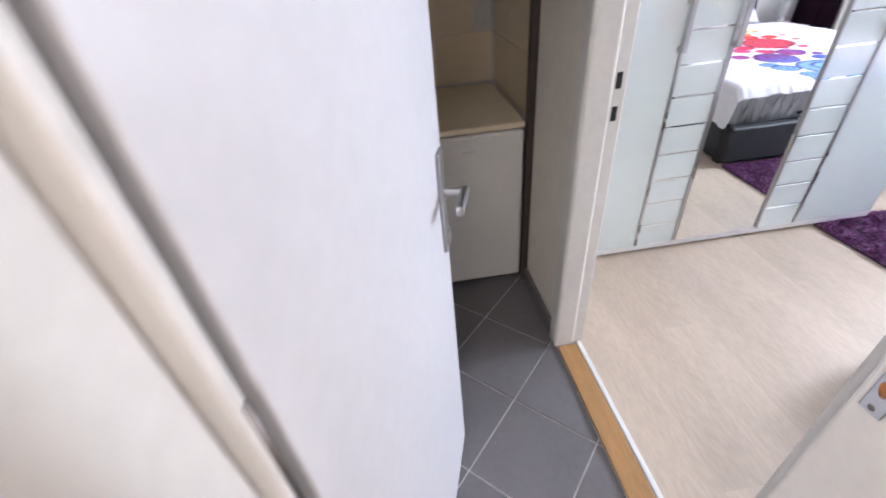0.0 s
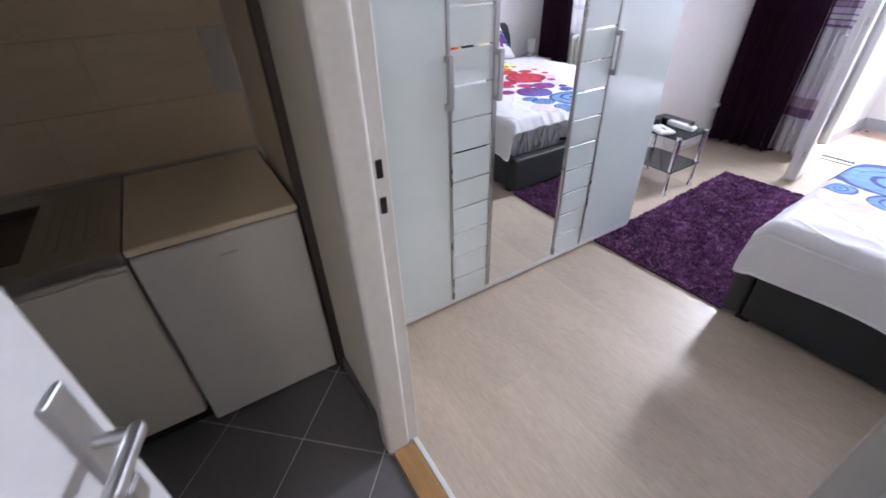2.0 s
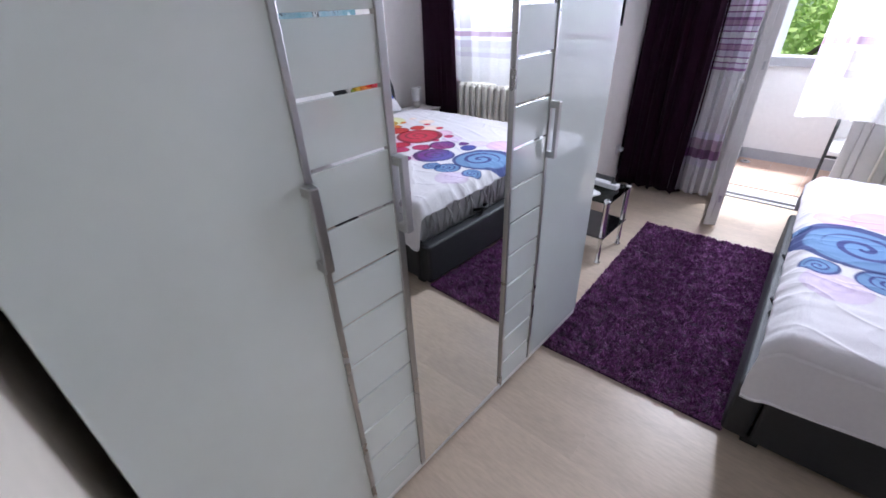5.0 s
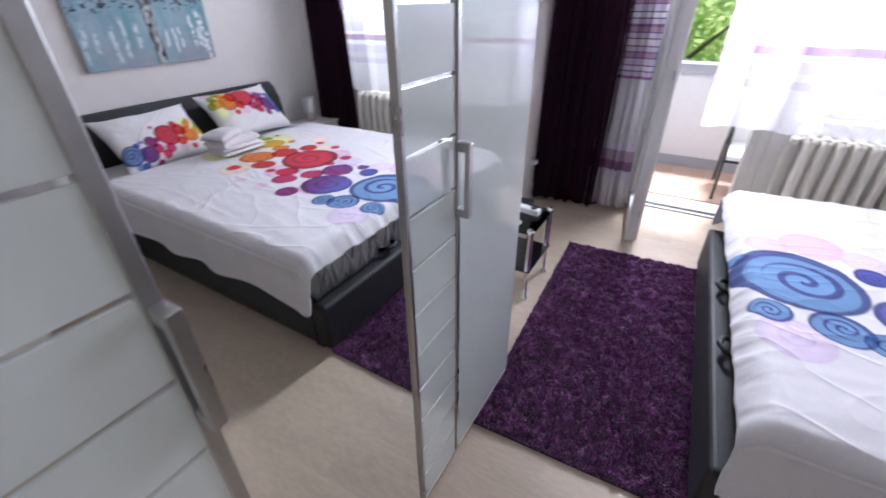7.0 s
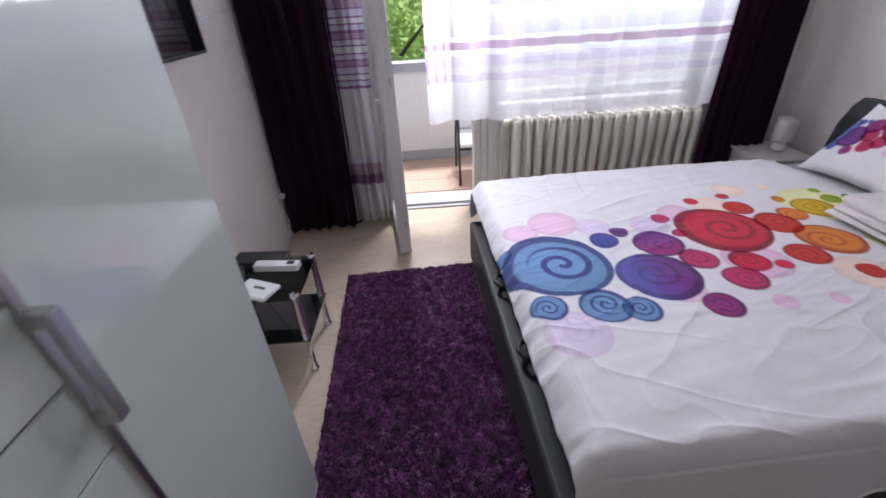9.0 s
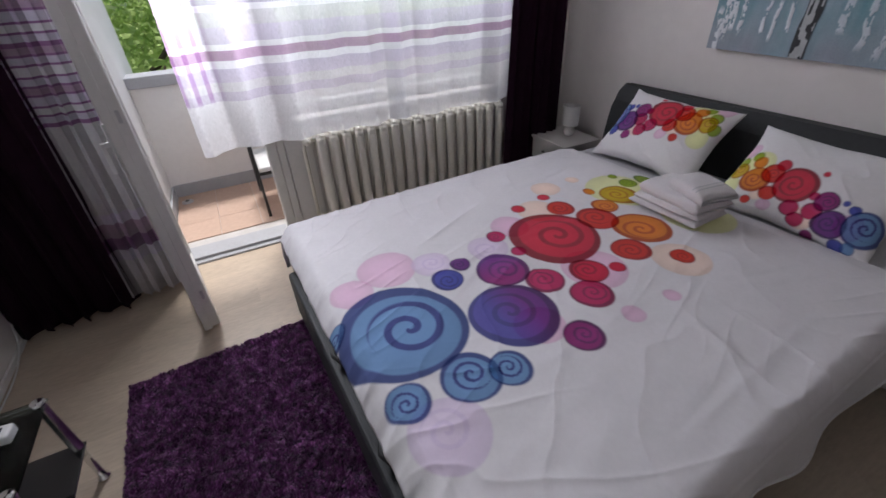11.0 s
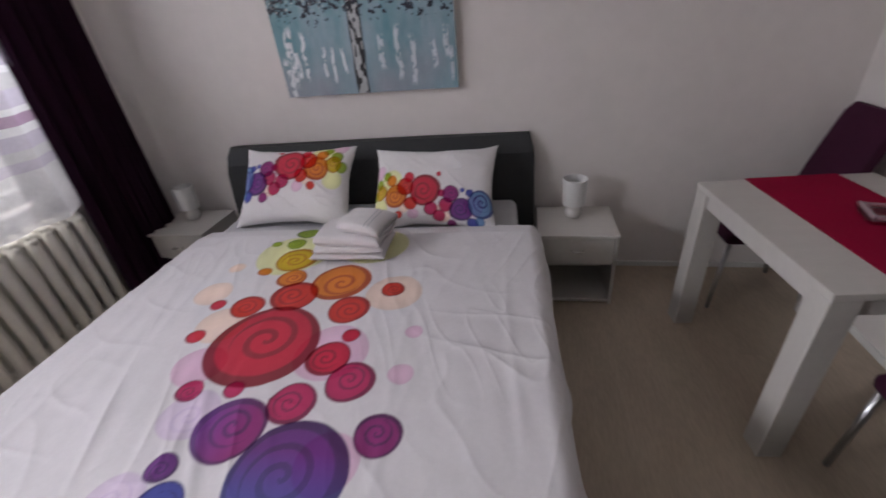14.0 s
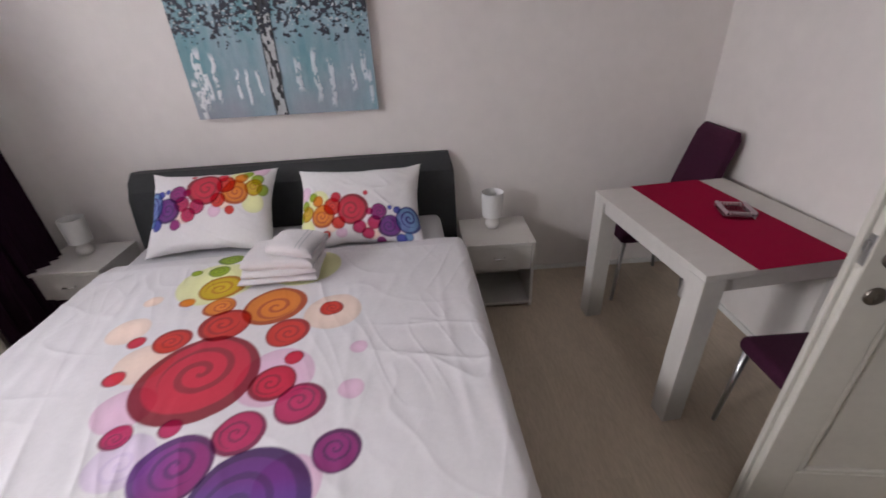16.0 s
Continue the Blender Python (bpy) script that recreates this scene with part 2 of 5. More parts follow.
M_FRIDGE = mat("fridge_enamel", (0.68, 0.665, 0.64), 0.34, var=0.05, scale=6, bump=0.12, bscale=260)
M_FTOP = mat("fridge_top", (0.76, 0.65, 0.48), 0.36, var=0.06, scale=5)
M_BLACK = mat("black_rubber", (0.012, 0.012, 0.012), 0.6, var=0.2)
M_STEEL = mat("brushed_steel", (0.52, 0.50, 0.48), 0.3, 1.0, var=0.12, scale=8, stretch=(1, 8, 1))
M_NICKEL = mat("satin_nickel", (0.55, 0.55, 0.56), 0.3, 1.0, var=0.1, scale=20)
M_CHROME = mat("chrome", (0.8, 0.8, 0.8), 0.08, 1.0, var=0.03)
M_DARKMETAL = mat("dark_pewter", (0.22, 0.19, 0.17), 0.35, 1.0, var=0.2, scale=20)
M_COUNTERCAB = mat("kitchen_front", (0.70, 0.65, 0.57), 0.4, var=0.06)
M_GLOSS = mat("white_lacquered_glass", (0.65, 0.705, 0.685), 0.55, var=0.02, scale=2, coat=1.0)
M_CARCASS = mat("wardrobe_carcass", (0.70, 0.70, 0.69), 0.4, var=0.04)
M_ALU = mat("aluminium_profile", (0.46, 0.46, 0.46), 0.28, 1.0, var=0.06, scale=10)
M_MIRROR = mat("mirror", (0.86, 0.88, 0.87), 0.0, 1.0, var=0.01)
M_LEATHER = mat("charcoal_leatherette", (0.024, 0.025, 0.028), 0.60, var=0.25, scale=6, bump=0.25, bscale=220)
M_COTTON = mat("white_cotton", (0.74, 0.72, 0.74), 0.9, var=0.05, scale=8, bump=0.15, bscale=350, sheen=0.15)
M_SATIN = mat("pale_satin_sheet", (0.56, 0.55, 0.57), 0.4, var=0.08, scale=10, bump=0.2, bscale=40)
M_PRINT = mat("printed_cotton", (1, 1, 1), 0.85, var=0.05, scale=7, bump=0.15, bscale=350, attr="print")
M_PRINT.node_tree.nodes["Principled BSDF"].inputs["Specular IOR Level"].default_value = 0.12
M_CANVAS = mat("painted_canvas", (1, 1, 1), 0.5, var=0.12, scale=14, bump=0.4, bscale=160, attr="print")
M_CANVASEDGE = mat("canvas_edge", (0.52, 0.52, 0.50), 0.8, var=0.1)
M_TERRY = mat("white_terry", (0.76, 0.72, 0.73), 0.95, var=0.07, scale=20, bump=0.8, bscale=420, sheen=0.3)
M_RUGBASE = mat("rug_backing", (0.03, 0.008, 0.04), 0.9, var=0.2)
M_PURPLE = mat("purple_microfibre", (0.050, 0.010, 0.029), 0.85, var=0.2, scale=9, bump=0.2, bscale=300, sheen=0.03)
M_CURTAIN = mat("aubergine_curtain", (0.020, 0.0042, 0.015), 0.9, var=0.25, scale=8, bump=0.3, bscale=260, sheen=0.0, stretch=(1, 1, 0.3))
for soft in (M_PURPLE, M_CURTAIN):
    soft.node_tree.nodes["Principled BSDF"].inputs["Specular IOR Level"].default_value = 0.15
M_TABLE = mat("white_ash_laminate", (0.60, 0.57, 0.54), 0.42, var=0.07, scale=4, stretch=(1, 6, 1), bump=0.06)
M_RUNNER = mat("magenta_runner", (0.32, 0.002, 0.036), 0.95, var=0.12, scale=12, bump=0.4, bscale=500)
M_RUNNER.node_tree.nodes["Principled BSDF"].inputs["Specular IOR Level"].default_value = 0.15
M_WHITEP = mat("white_plastic", (0.72, 0.72, 0.72), 0.35, var=0.04)
M_BLACKP = mat("black_plastic", (0.015, 0.015, 0.016), 0.3, var=0.15)
M_BLACKGLASS = mat("black_glass", (0.008, 0.008, 0.009), 0.06, var=0.05, coat=0.6)
M_CERAMIC = mat("white_ceramic", (0.74, 0.71, 0.68), 0.25, var=0.04, scale=9)
M_SHADE = mat("lamp_shade_fabric", (0.72, 0.71, 0.70), 0.9, var=0.05, scale=14, bump=0.3, bscale=300)
M_RAD = mat("radiator_enamel", (0.80, 0.775, 0.71), 0.38, var=0.08, scale=8, bump=0.1, bscale=60)
M_BALCWALL = mat("balcony_render", (0.78, 0.78, 0.78), 0.9, var=0.05, scale=3, bump=0.3, bscale=90)
M_BALCFLOOR = mat("terracotta_balcony_floor", (0.52, 0.37, 0.29), 0.7, var=0.12, scale=4, rand=0.05)
M_GREY = mat("grey_coping", (0.40, 0.41, 0.44), 0.7, var=0.1)
M_BARK = mat("bark", (0.10, 0.075, 0.05), 0.9, var=0.3, bump=0.8)
M_GRASS = mat("lawn", (0.07, 0.12, 0.03), 0.95, var=0.4, scale=0.4)
M_GLASS = glass_mat("clear_glass")
M_SMOKE = glass_mat("table_glass", (0.80, 0.88, 0.86))


def island_mat(name, a, b, rough=0.7, sheen=0.0, glow=0.0):
    m = bpy.data.materials.new(name)
    m.use_nodes = True
    n, l = m.node_tree.nodes, m.node_tree.links
    geo = n.new("ShaderNodeNewGeometry")
    r = n.new("ShaderNodeValToRGB")
    r.color_ramp.elements[0].color, r.color_ramp.elements[1].color = (*a, 1), (*b, 1)
    l.new(geo.outputs["Random Per Island"], r.inputs[0])
    p = n["Principled BSDF"]
    l.new(r.outputs[0], p.inputs["Base Color"])
    p.inputs["Roughness"].default_value = rough
    p.inputs["Sheen Weight"].default_value = sheen
    return m


# ramp ends put shade between strands and their highlights into the purple
M_TUFT = island_mat("purple_pile_shade_glint", (0.066, 0.011, 0.064), (0.70, 0.30, 0.68), 0.30, 0.3)
for pos, shade in ((0.45, (0.145, 0.027, 0.142, 1)), (0.80, (0.30, 0.075, 0.295, 1))):
    M_TUFT.node_tree.nodes["Color Ramp"].color_ramp.elements.new(pos).color = shade
M_LEAVES = island_mat("foliage", (0.14, 0.24, 0.06), (0.30, 0.42, 0.14), 0.5)
lt = M_LEAVES.node_tree
tl = lt.nodes.new("ShaderNodeBsdfTranslucent")
tl.inputs[0].default_value = (0.60, 0.74, 0.30, 1)
mxl = lt.nodes.new("ShaderNodeMixShader")
mxl.inputs[0].default_value = 0.66
lt.links.new(lt.nodes["Principled BSDF"].outputs[0], mxl.inputs[1])
lt.links.new(tl.outputs[0], mxl.inputs[2])
lt.links.new(mxl.outputs[0], lt.nodes["Material Output"].inputs[0])

gp = M_GLOSS.node_tree.nodes["Principled BSDF"]
gp.inputs["Specular IOR Level"].default_value = 0.0
gp.inputs["Coat IOR"].default_value = 1.85
gp.inputs["Coat Roughness"].default_value = 0.015

# ---- structure ----
X0, X1, Y0, Y1, H = 0.72, 4.98, -1.45, 2.38, 2.55


def wall(name, *rows, m=None, bev=0.0):
    ob = mesh_ob(name, boxes(*rows, bev=bev), m or M_WALL)
    return tagged(ob, kind="structure")


wall("wall_south", (0.70, Y0 - 0.2, 0, 5.3, Y0, H))
wall("wall_north", (0.60, Y1, 0, 5.3, Y1 + 0.2, H))
# thick wall beside the table, and the pier behind the open door
wall("wall_west", (0.72, Y0, 0, 0.925, 0.14, H), (0.735, 0.14, 0, 0.925, 0.20, H))
wall("wall_hall_east", (0.615, 1.262, 0, 0.72, Y1, H), (0.615, 0.262, 2.06, 0.72, 1.262, H), m=M_HALL)
wall("wall_bath", (0.585, 0.085, 0, 0.715, 0.260, H), (-0.9, 0.085, 0, -0.145, 0.235, H), (-0.145, 0.085, 2.05, 0.585, 0.235, H), m=M_HALL)
wall("wall_hall_west", (-1.0, 0.235, 0, -0.9, 2.55, H), m=M_HALL)
wall("wall_kitchen", (-1.0, 2.43, 0, 0.615, 2.6, H), m=M_HALL)
wall("wall_bath_back", (-1.0, -1.6, 0, 0.72, -1.5, H), (-1.0, -1.5, 0, -0.9, 0.235, H), (0.62, -1.5, 0, 0.72, 0.085, H))
wall("wall_window", (X1, 1.64, 0, 5.22, Y1, H), (X1, Y0, 0, 5.22, -0.82, H), (X1, 0.74, 0, 5.22, 0.853, 2.25), (X1, -0.82, 0, 5.22, 0.74, 0.83), (X1, -0.82, 2.25, 5.22, 1.64, H))
tagged(mesh_ob("ceiling", boxes((-1.0, -1.6, H, 5.3, 2.6, H + 0.15)), M_CEIL), kind="structure")
tagged(mesh_ob("baseboard", boxes((0.925, Y0, 0.008, X1, Y0 + 0.014, 0.042), (0.925, Y0 + 0.014, 0.008, 0.939, 0.14, 0.042), (2.7, Y1 - 0.014, 0.008, X1, Y1, 0.042), (X1 - 0.014, 1.67, 0.008, X1, Y1 - 0.014, 0.042), bev=0.004), M_LACQ), kind="structure")
tagged(mesh_ob("tile_skirting", boxes((0.600, 1.275, 0.0, 0.615, 1.70, 0.07), bev=0.003), M_TILE), kind="structure")

# window fixed frame, sill and panes
win = thing("window_1", pose(5.06, -0.04, 0), "white framed window beside the balcony door", "window", kind="structure")
part("window_frame", boxes((0, -0.78, 0.83, 0.07, 0.78, 0.90), (0, -0.78, 2.18, 0.07, 0.78, 2.25), (0, -0.78, 0.90, 0.07, -0.71, 2.18), (0, 0.71, 0.90, 0.07, 0.78, 2.18), (0.002, -0.035, 0.90, 0.072, 0.035, 2.18), bev=0.006), M_LACQ, win)
for a, b in ((-0.71, -0.035), (0.035, 0.71)):
    g = part("pane", boxes((0.03, a, 0.90, 0.036, b, 2.18)), M_GLASS, win)
    g.visible_shadow = False
part("window_sill", boxes((-0.10, -0.78, 0.80, 0.0, 0.78, 0.828), bev=0.006), M_LACQ, win)

# balcony door: frame, and the sash swung into the room
bd = thing("door_2", pose(5.03, 1.295, 0), "white balcony door frame with a low threshold", "door", kind="structure")
part("frame", boxes((-0.05, -0.440, 0, 0.07, -0.380, 2.25), (-0.05, 0.285, 0, 0.07, 0.345, 2.25), (-0.05, -0.38, 2.19, 0.07, 0.285, 2.25), bev=0.006), M_LACQ, bd)
part("threshold", boxes((-0.05, -0.38, 0.0, 0.19, 0.285, 0.022), (-0.012, -0.38, 0.022, 0.012, 0.285, 0.042), bev=0.004), M_GREY, bd, "worn grey door threshold")
part("panel_strip", boxes((-0.075, -0.486, 0.03, -0.052, -0.440, 2.2), bev=0.008), M_LACQ, bd)
part("side_panel", boxes((-0.070, -0.66, 0.03, -0.052, -0.490, 0.79), bev=0.004), M_LACQ, bd, "white panel beside the radiator")
ang = math.degrees(math.atan2(1.462 - 1.565, 4.262 - 4.975))
sash = thing("balcony_door_sash", pose(4.975, 1.565, 0, 0, 0, ang), "white glazed balcony door sash standing open", "door")
part("frame", boxes((0.0, -0.045, 0.03, 0.085, 0.035, 2.18), (0.635, -0.045, 0.03, 0.72, 0.035, 2.18), (0.085, -0.045, 0.03, 0.635, 0.035, 0.16), (0.085, -0.045, 2.09, 0.635, 0.035, 2.18), bev=0.008), M_LACQ, sash)
part("rebate_lip", boxes((0.72, -0.045, 0.03, 0.732, -0.008, 2.18), bev=0.003), M_LACQ, sash)
g = part("pane", boxes((0.085, -0.006, 0.16, 0.635, 0.0, 2.09)), M_GLASS, sash)
g.visible_shadow = False
for z in (0.22, 1.12, 1.75):
    part("bolt", boxes((0.72, 0.004, z, 0.729, 0.018, z + 0.05), bev=0.002), M_NICKEL, sash, "steel locking bolt")
part("handle", boxes((0.665, -0.057, 0.98, 0.695, -0.045, 1.12), (0.672, -0.09, 1.03, 0.688, -0.057, 1.05), (0.672, -0.093, 0.92, 0.688, -0.075, 1.05), bev=0.004), M_WHITEP, sash, "white plastic handle")

# room doorway: painted steel frame, threshold
fr = thing("door_1", pose(0, 0, 0), "cream painted steel door frame with lock slots", "door frame", kind="structure")
fb = boxes((0.589, 1.195, 0, 0.680, 1.268, 2.05), bev=0.013, seg=4)
box(fb, 0.678, 1.208, 0, 0.724, 1.262, 2.02, bev=0.004)
part("strike_jamb", fb, M_FRAME, fr)
part("hinge_jamb", boxes((0.588, 0.262, 0, 0.735, 0.288, 2.05), bev=0.007), M_FRAME, fr)
part("head", boxes((0.588, 0.290, 2.02, 0.735, 1.192, 2.078), bev=0.007), M_FRAME, fr)
for z, h in ((1.115, 0.048), (1.018, 0.046)):
    part("lock_slot", boxes((0.688, 1.2045, z, 0.706, 1.2095, z + h), bev=0.0024), M_BLACK, fr, "dark lock slot")
part("threshold", boxes((0.604, 0.290, 0.0, 0.692, 1.193, 0.012), bev=0.004), M_OAK, fr, "worn oak threshold strip")
part("edge_strip", boxes((0.694, 0.290, 0.0, 0.714, 1.205, 0.013), bev=0.003), M_LACQ, fr, "white plastic edge strip")

# room door leaf: swung into the room past square
la = math.degrees(math.atan2(0.205 - 0.315, 1.612 - 0.755))
leaf = thing("room_door", pose(0.755, 0.318, 0.012, 0, 0, la), "white panelled wooden room door standing open", "door")
LW, LT = 0.818, 0.040
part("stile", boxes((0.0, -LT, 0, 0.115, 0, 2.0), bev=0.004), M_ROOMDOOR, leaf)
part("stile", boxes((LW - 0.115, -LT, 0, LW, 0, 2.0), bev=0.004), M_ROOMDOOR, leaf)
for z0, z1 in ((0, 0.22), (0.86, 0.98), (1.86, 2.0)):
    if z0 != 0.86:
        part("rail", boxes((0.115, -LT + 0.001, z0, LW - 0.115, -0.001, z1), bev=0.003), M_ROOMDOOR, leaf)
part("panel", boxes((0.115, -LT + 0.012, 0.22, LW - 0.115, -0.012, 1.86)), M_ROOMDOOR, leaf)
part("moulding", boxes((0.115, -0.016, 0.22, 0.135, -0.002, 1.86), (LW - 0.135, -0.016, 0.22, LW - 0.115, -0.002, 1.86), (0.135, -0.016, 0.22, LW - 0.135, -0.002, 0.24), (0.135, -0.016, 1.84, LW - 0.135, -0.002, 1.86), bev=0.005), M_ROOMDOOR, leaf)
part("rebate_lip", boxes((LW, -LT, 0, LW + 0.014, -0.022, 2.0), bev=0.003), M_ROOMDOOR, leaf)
part("latch", boxes((LW + 0.001, -0.018, 1.04, LW + 0.010, -0.006, 1.07), bev=0.002), M_NICKEL, leaf, "steel door latch")
part("lock_plate", boxes((LW - 0.001, -0.021, 1.005, LW + 0.002, -0.003, 1.085), bev=0.001), M_NICKEL, leaf)
hb = bmesh.new()
lathe(hb, [(0.0, 0.0), (0.026, 0.0), (0.026, 0.006), (0.02, 0.009), (0.0, 0.009)], 24)
for v in hb.verts:
    v.co = Vector((LW - 0.056 + v.co.x, v.co.z, 1.028 + v.co.y))
tube(hb, [(LW - 0.056, 0.008, 1.028), (LW - 0.056, 0.045, 1.028), (LW - 0.072, 0.053, 1.028), (LW - 0.12, 0.055, 1.026), (LW - 0.19, 0.052, 1.021)], [0.009, 0.009, 0.010, 0.009, 0.008])
part("handle", hb, M_DARKMETAL, leaf, "dark pewter lever handle", True)
kb = bmesh.new()
lathe(kb, [(0.0, 0.0), (0.025, 0.0), (0.025, 0.005), (0.018, 0.008), (0.0, 0.008)], 24)
for v in kb.verts:
    v.co = Vector((LW - 0.056 + v.co.x, v.co.z, 0.922 + v.co.y))
box(kb, LW - 0.060, 0.008, 0.907, LW - 0.052, 0.009, 0.932)
part("key_rosette", kb, M_DARKMETAL, leaf, "dark pewter key rosette", True)
for z in (0.25, 1.7):
    hb = bmesh.new()
    tube(hb, [(-0.012, -0.006, z), (-0.012, -0.006, z + 0.09)], 0.007)
    part("hinge", hb, M_NICKEL, leaf)

# bathroom doorway: frame, and its leaf swung into the hall
bf = thing("door_3", pose(0, 0, 0), "cream painted bathroom door frame with strike plate", "door frame", kind="structure")
part("strike_jamb", boxes((0.556, 0.085, 0, 0.586, 0.2605, 2.02), bev=0.008, seg=3), M_FRAME, bf)
part("hinge_jamb", boxes((-0.14, 0.085, 0, -0.106, 0.178, 2.02), (-0.145, 0.18, 0, -0.118, 0.248, 2.05), (-0.117, 0.179, 0, -0.088, 0.197, 2.02), bev=0.005), M_FRAME, bf)
part("head", boxes((-0.104, 0.087, 2.02, 0.554, 0.248, 2.075), bev=0.006), M_FRAME, bf)
plate = part("strike_plate", boxes((0.5535, 0.220, 1.006, 0.5575, 0.246, 1.178), bev=0.0012), M_NICKEL, bf, "scratched steel strike plate")
for z, sz in ((1.126, 1.15), (1.040, 0.95)):
    b = bmesh.new()
    lathe(b, [(0.0, 0.0), (0.0085, 0.0), (0.0080, 0.0012), (0.0, 0.0006)], 18)
    for i, v in enumerate(b.verts):
        rag = sz * (1 + 0.05 * math.sin(i * 1.05) + 0.04 * math.sin(i * 0.7))
        v.co = Vector((0.5534 - v.co.z, 0.2335 + v.co.x * 0.95 * rag, z + 0.008 + v.co.y * 1.55 * rag))
    part("wood_hole", b, M_HOLE, bf, "hole showing brown wood")
for z in (1.168, 1.090, 1.014):
    b = bmesh.new()
    lathe(b, [(0.0, 0.0), (0.0042, 0.0), (0.0036, 0.0012), (0.0012, 0.0013), (0.0, 0.0004)], 12)
    for v in b.verts:
        v.co = Vector((0.5534 - v.co.z, 0.2335 + v.co.x, z + v.co.y))
    part("screw", b, M_DARKMETAL, bf, "worn screw head")
for z in (1.10, 0.30, 1.78):
    hb = bmesh.new()
    tube(hb, [(-0.092, 0.190, z), (-0.092, 0.190, z + 0.17 if z == 1.10 else z + 0.1)], 0.006)
    part("hinge", hb, M_DARKMETAL, bf, "dark worn hinge", True)

ba = math.degrees(math.atan2(0.655, 0.205))
bl = thing("bathroom_door", pose(-0.082, 0.205, 0.012, 0, 0, ba), "plain white door leaf standing open into the hall", "door")
part("leaf_panel", boxes((0.0, 0.0, 0, 0.686, 0.04, 1.99), bev=0.003), M_LEAF, bl)
part("edge_band", boxes((0.686, 0.002, 0.002, 0.692, 0.038, 1.988), bev=0.002), M_FRAME, bl)
# plate and lever on the face towards the bathroom
pb = boxes((0.622, -0.009, 0.90, 0.664, 0.0, 1.15), bev=0.004, seg=2)
hp = part("handle_plate", pb, M_NICKEL, bl, "satin nickel long handle plate")
hb = bmesh.new()
tube(hb, [(0.643, -0.009, 1.055), (0.643, -0.052, 1.055)], 0.009, 12)
box(hb, 0.555, -0.064, 1.044, 0.655, -0.046, 1.066, bev=0.006)
part("lever", hb, M_NICKEL, hp, "flat nickel lever")
b = boxes((0.628, -0.014, 0.915, 0.658, -0.008, 0.955), bev=0.003)
part("lock_knob", b, M_NICKEL, hp)
part("outer_plate", boxes((0.622, 0.04, 0.90, 0.664, 0.049, 1.15), (0.557, 0.086, 1.044, 0.655, 0.104, 1.066), (0.635, 0.049, 1.046, 0.651, 0.09, 1.064), bev=0.004), M_NICKEL, bl)

cl = thing("ceiling_lamp", pose(-0.28, -0.75, H), "round white ceiling lamp in the bathroom", "lamp")
b = bmesh.new()
lathe(b, [(0.0, 0.0), (0.13, 0.0), (0.13, -0.03), (0.11, -0.04), (0.0, -0.04)], 32)
part("canopy", b, M_LACQ, cl, smooth=False)

# ---- kitchen niche in the hall ----
fg = thing("fridge", pose(0.060, 1.708, 0), "small white under-counter fridge with a cream top", "fridge")
part("body", boxes((0.004, 0.055, 0.03, 0.508, 0.655, 0.833), bev=0.008), M_FRIDGE, fg)
part("door", boxes((0.0, 0.0, 0.022, 0.518, 0.05, 0.828), bev=0.014, seg=3), M_FRIDGE, fg)
part("seal", boxes((0.006, 0.048, 0.04, 0.506, 0.058, 0.815)), M_BLACK, fg, "black door seal")
part("top", boxes((-0.003, 0.004, 0.834, 0.521, 0.66, 0.861), bev=0.008, seg=3), M_FTOP, fg, "cream laminate top")
part("badge", boxes((0.235, -0.003, 0.752, 0.295, 0.001, 0.760), bev=0.001), M_NICKEL, fg, "small grey name badge")
for x in (0.05, 0.46):
    for y in (0.06, 0.6):
        b = bmesh.new()
        lathe(b, [(0.02, 0.0), (0.02, 0.03), (0.012, 0.035)], 12, x, y, True)
        part("foot", b, M_BLACK, fg)
kc = thing("kitchen_base_unit", pose(-0.895, 1.70, 0), "cream kitchen base cabinet under the sink", "cabinet")
part("plinth", boxes((0.0, 0.07, 0.0, 0.945, 0.12, 0.10)), M_BLACK, kc)
part("body", boxes((0.0, 0.02, 0.10, 0.945, 0.70, 0.81), bev=0.002), M_COUNTERCAB, kc)
for x in (0.0, 0.475):
    d = part("door", boxes((x + 0.002, 0.0, 0.11, x + 0.468, 0.018, 0.80), bev=0.003), M_COUNTERCAB, kc)
sk = thing("sink_top", pose(-0.905, 1.728, 0.815) @ Matrix.Diagonal((1, 0.905, 1, 1)), "brushed steel sink top with drainer", "sink")
for r0 in ((0.0, 0.0, 0.0, 0.30, 0.76, 0.035), (0.30, 0.0, 0.0, 0.70, 0.13, 0.035), (0.30, 0.62, 0.0, 0.70, 0.76, 0.035), (0.70, 0.0, 0.0, 0.95, 0.76, 0.035)):
    part("top_panel", boxes(r0, bev=0.002), M_STEEL, sk)
part("rim", boxes((0.0, -0.006, 0.012, 0.95, 0.0, 0.042), (0.95, -0.006, 0.012, 0.956, 0.76, 0.042), (0.0, 0.755, 0.035, 0.95, 0.767, 0.055), bev=0.002), M_STEEL, sk, "raised steel rim")
part("bowl", boxes((0.302, 0.132, -0.005, 0.306, 0.618, 0.03), (0.694, 0.132, -0.005, 0.698, 0.618, 0.03), (0.306, 0.132, -0.005, 0.694, 0.136, 0.03), (0.306, 0.614, -0.005, 0.694, 0.618, 0.03), (0.306, 0.136, -0.005, 0.694, 0.614, -0.001)), M_DARKMETAL, sk, "dark steel sink bowl")
for k in range(5):
    part("drainer_rib", boxes((0.74 + 0.035 * k, 0.15, 0.035, 0.752 + 0.035 * k, 0.6, 0.038), bev=0.001), M_STEEL, sk)
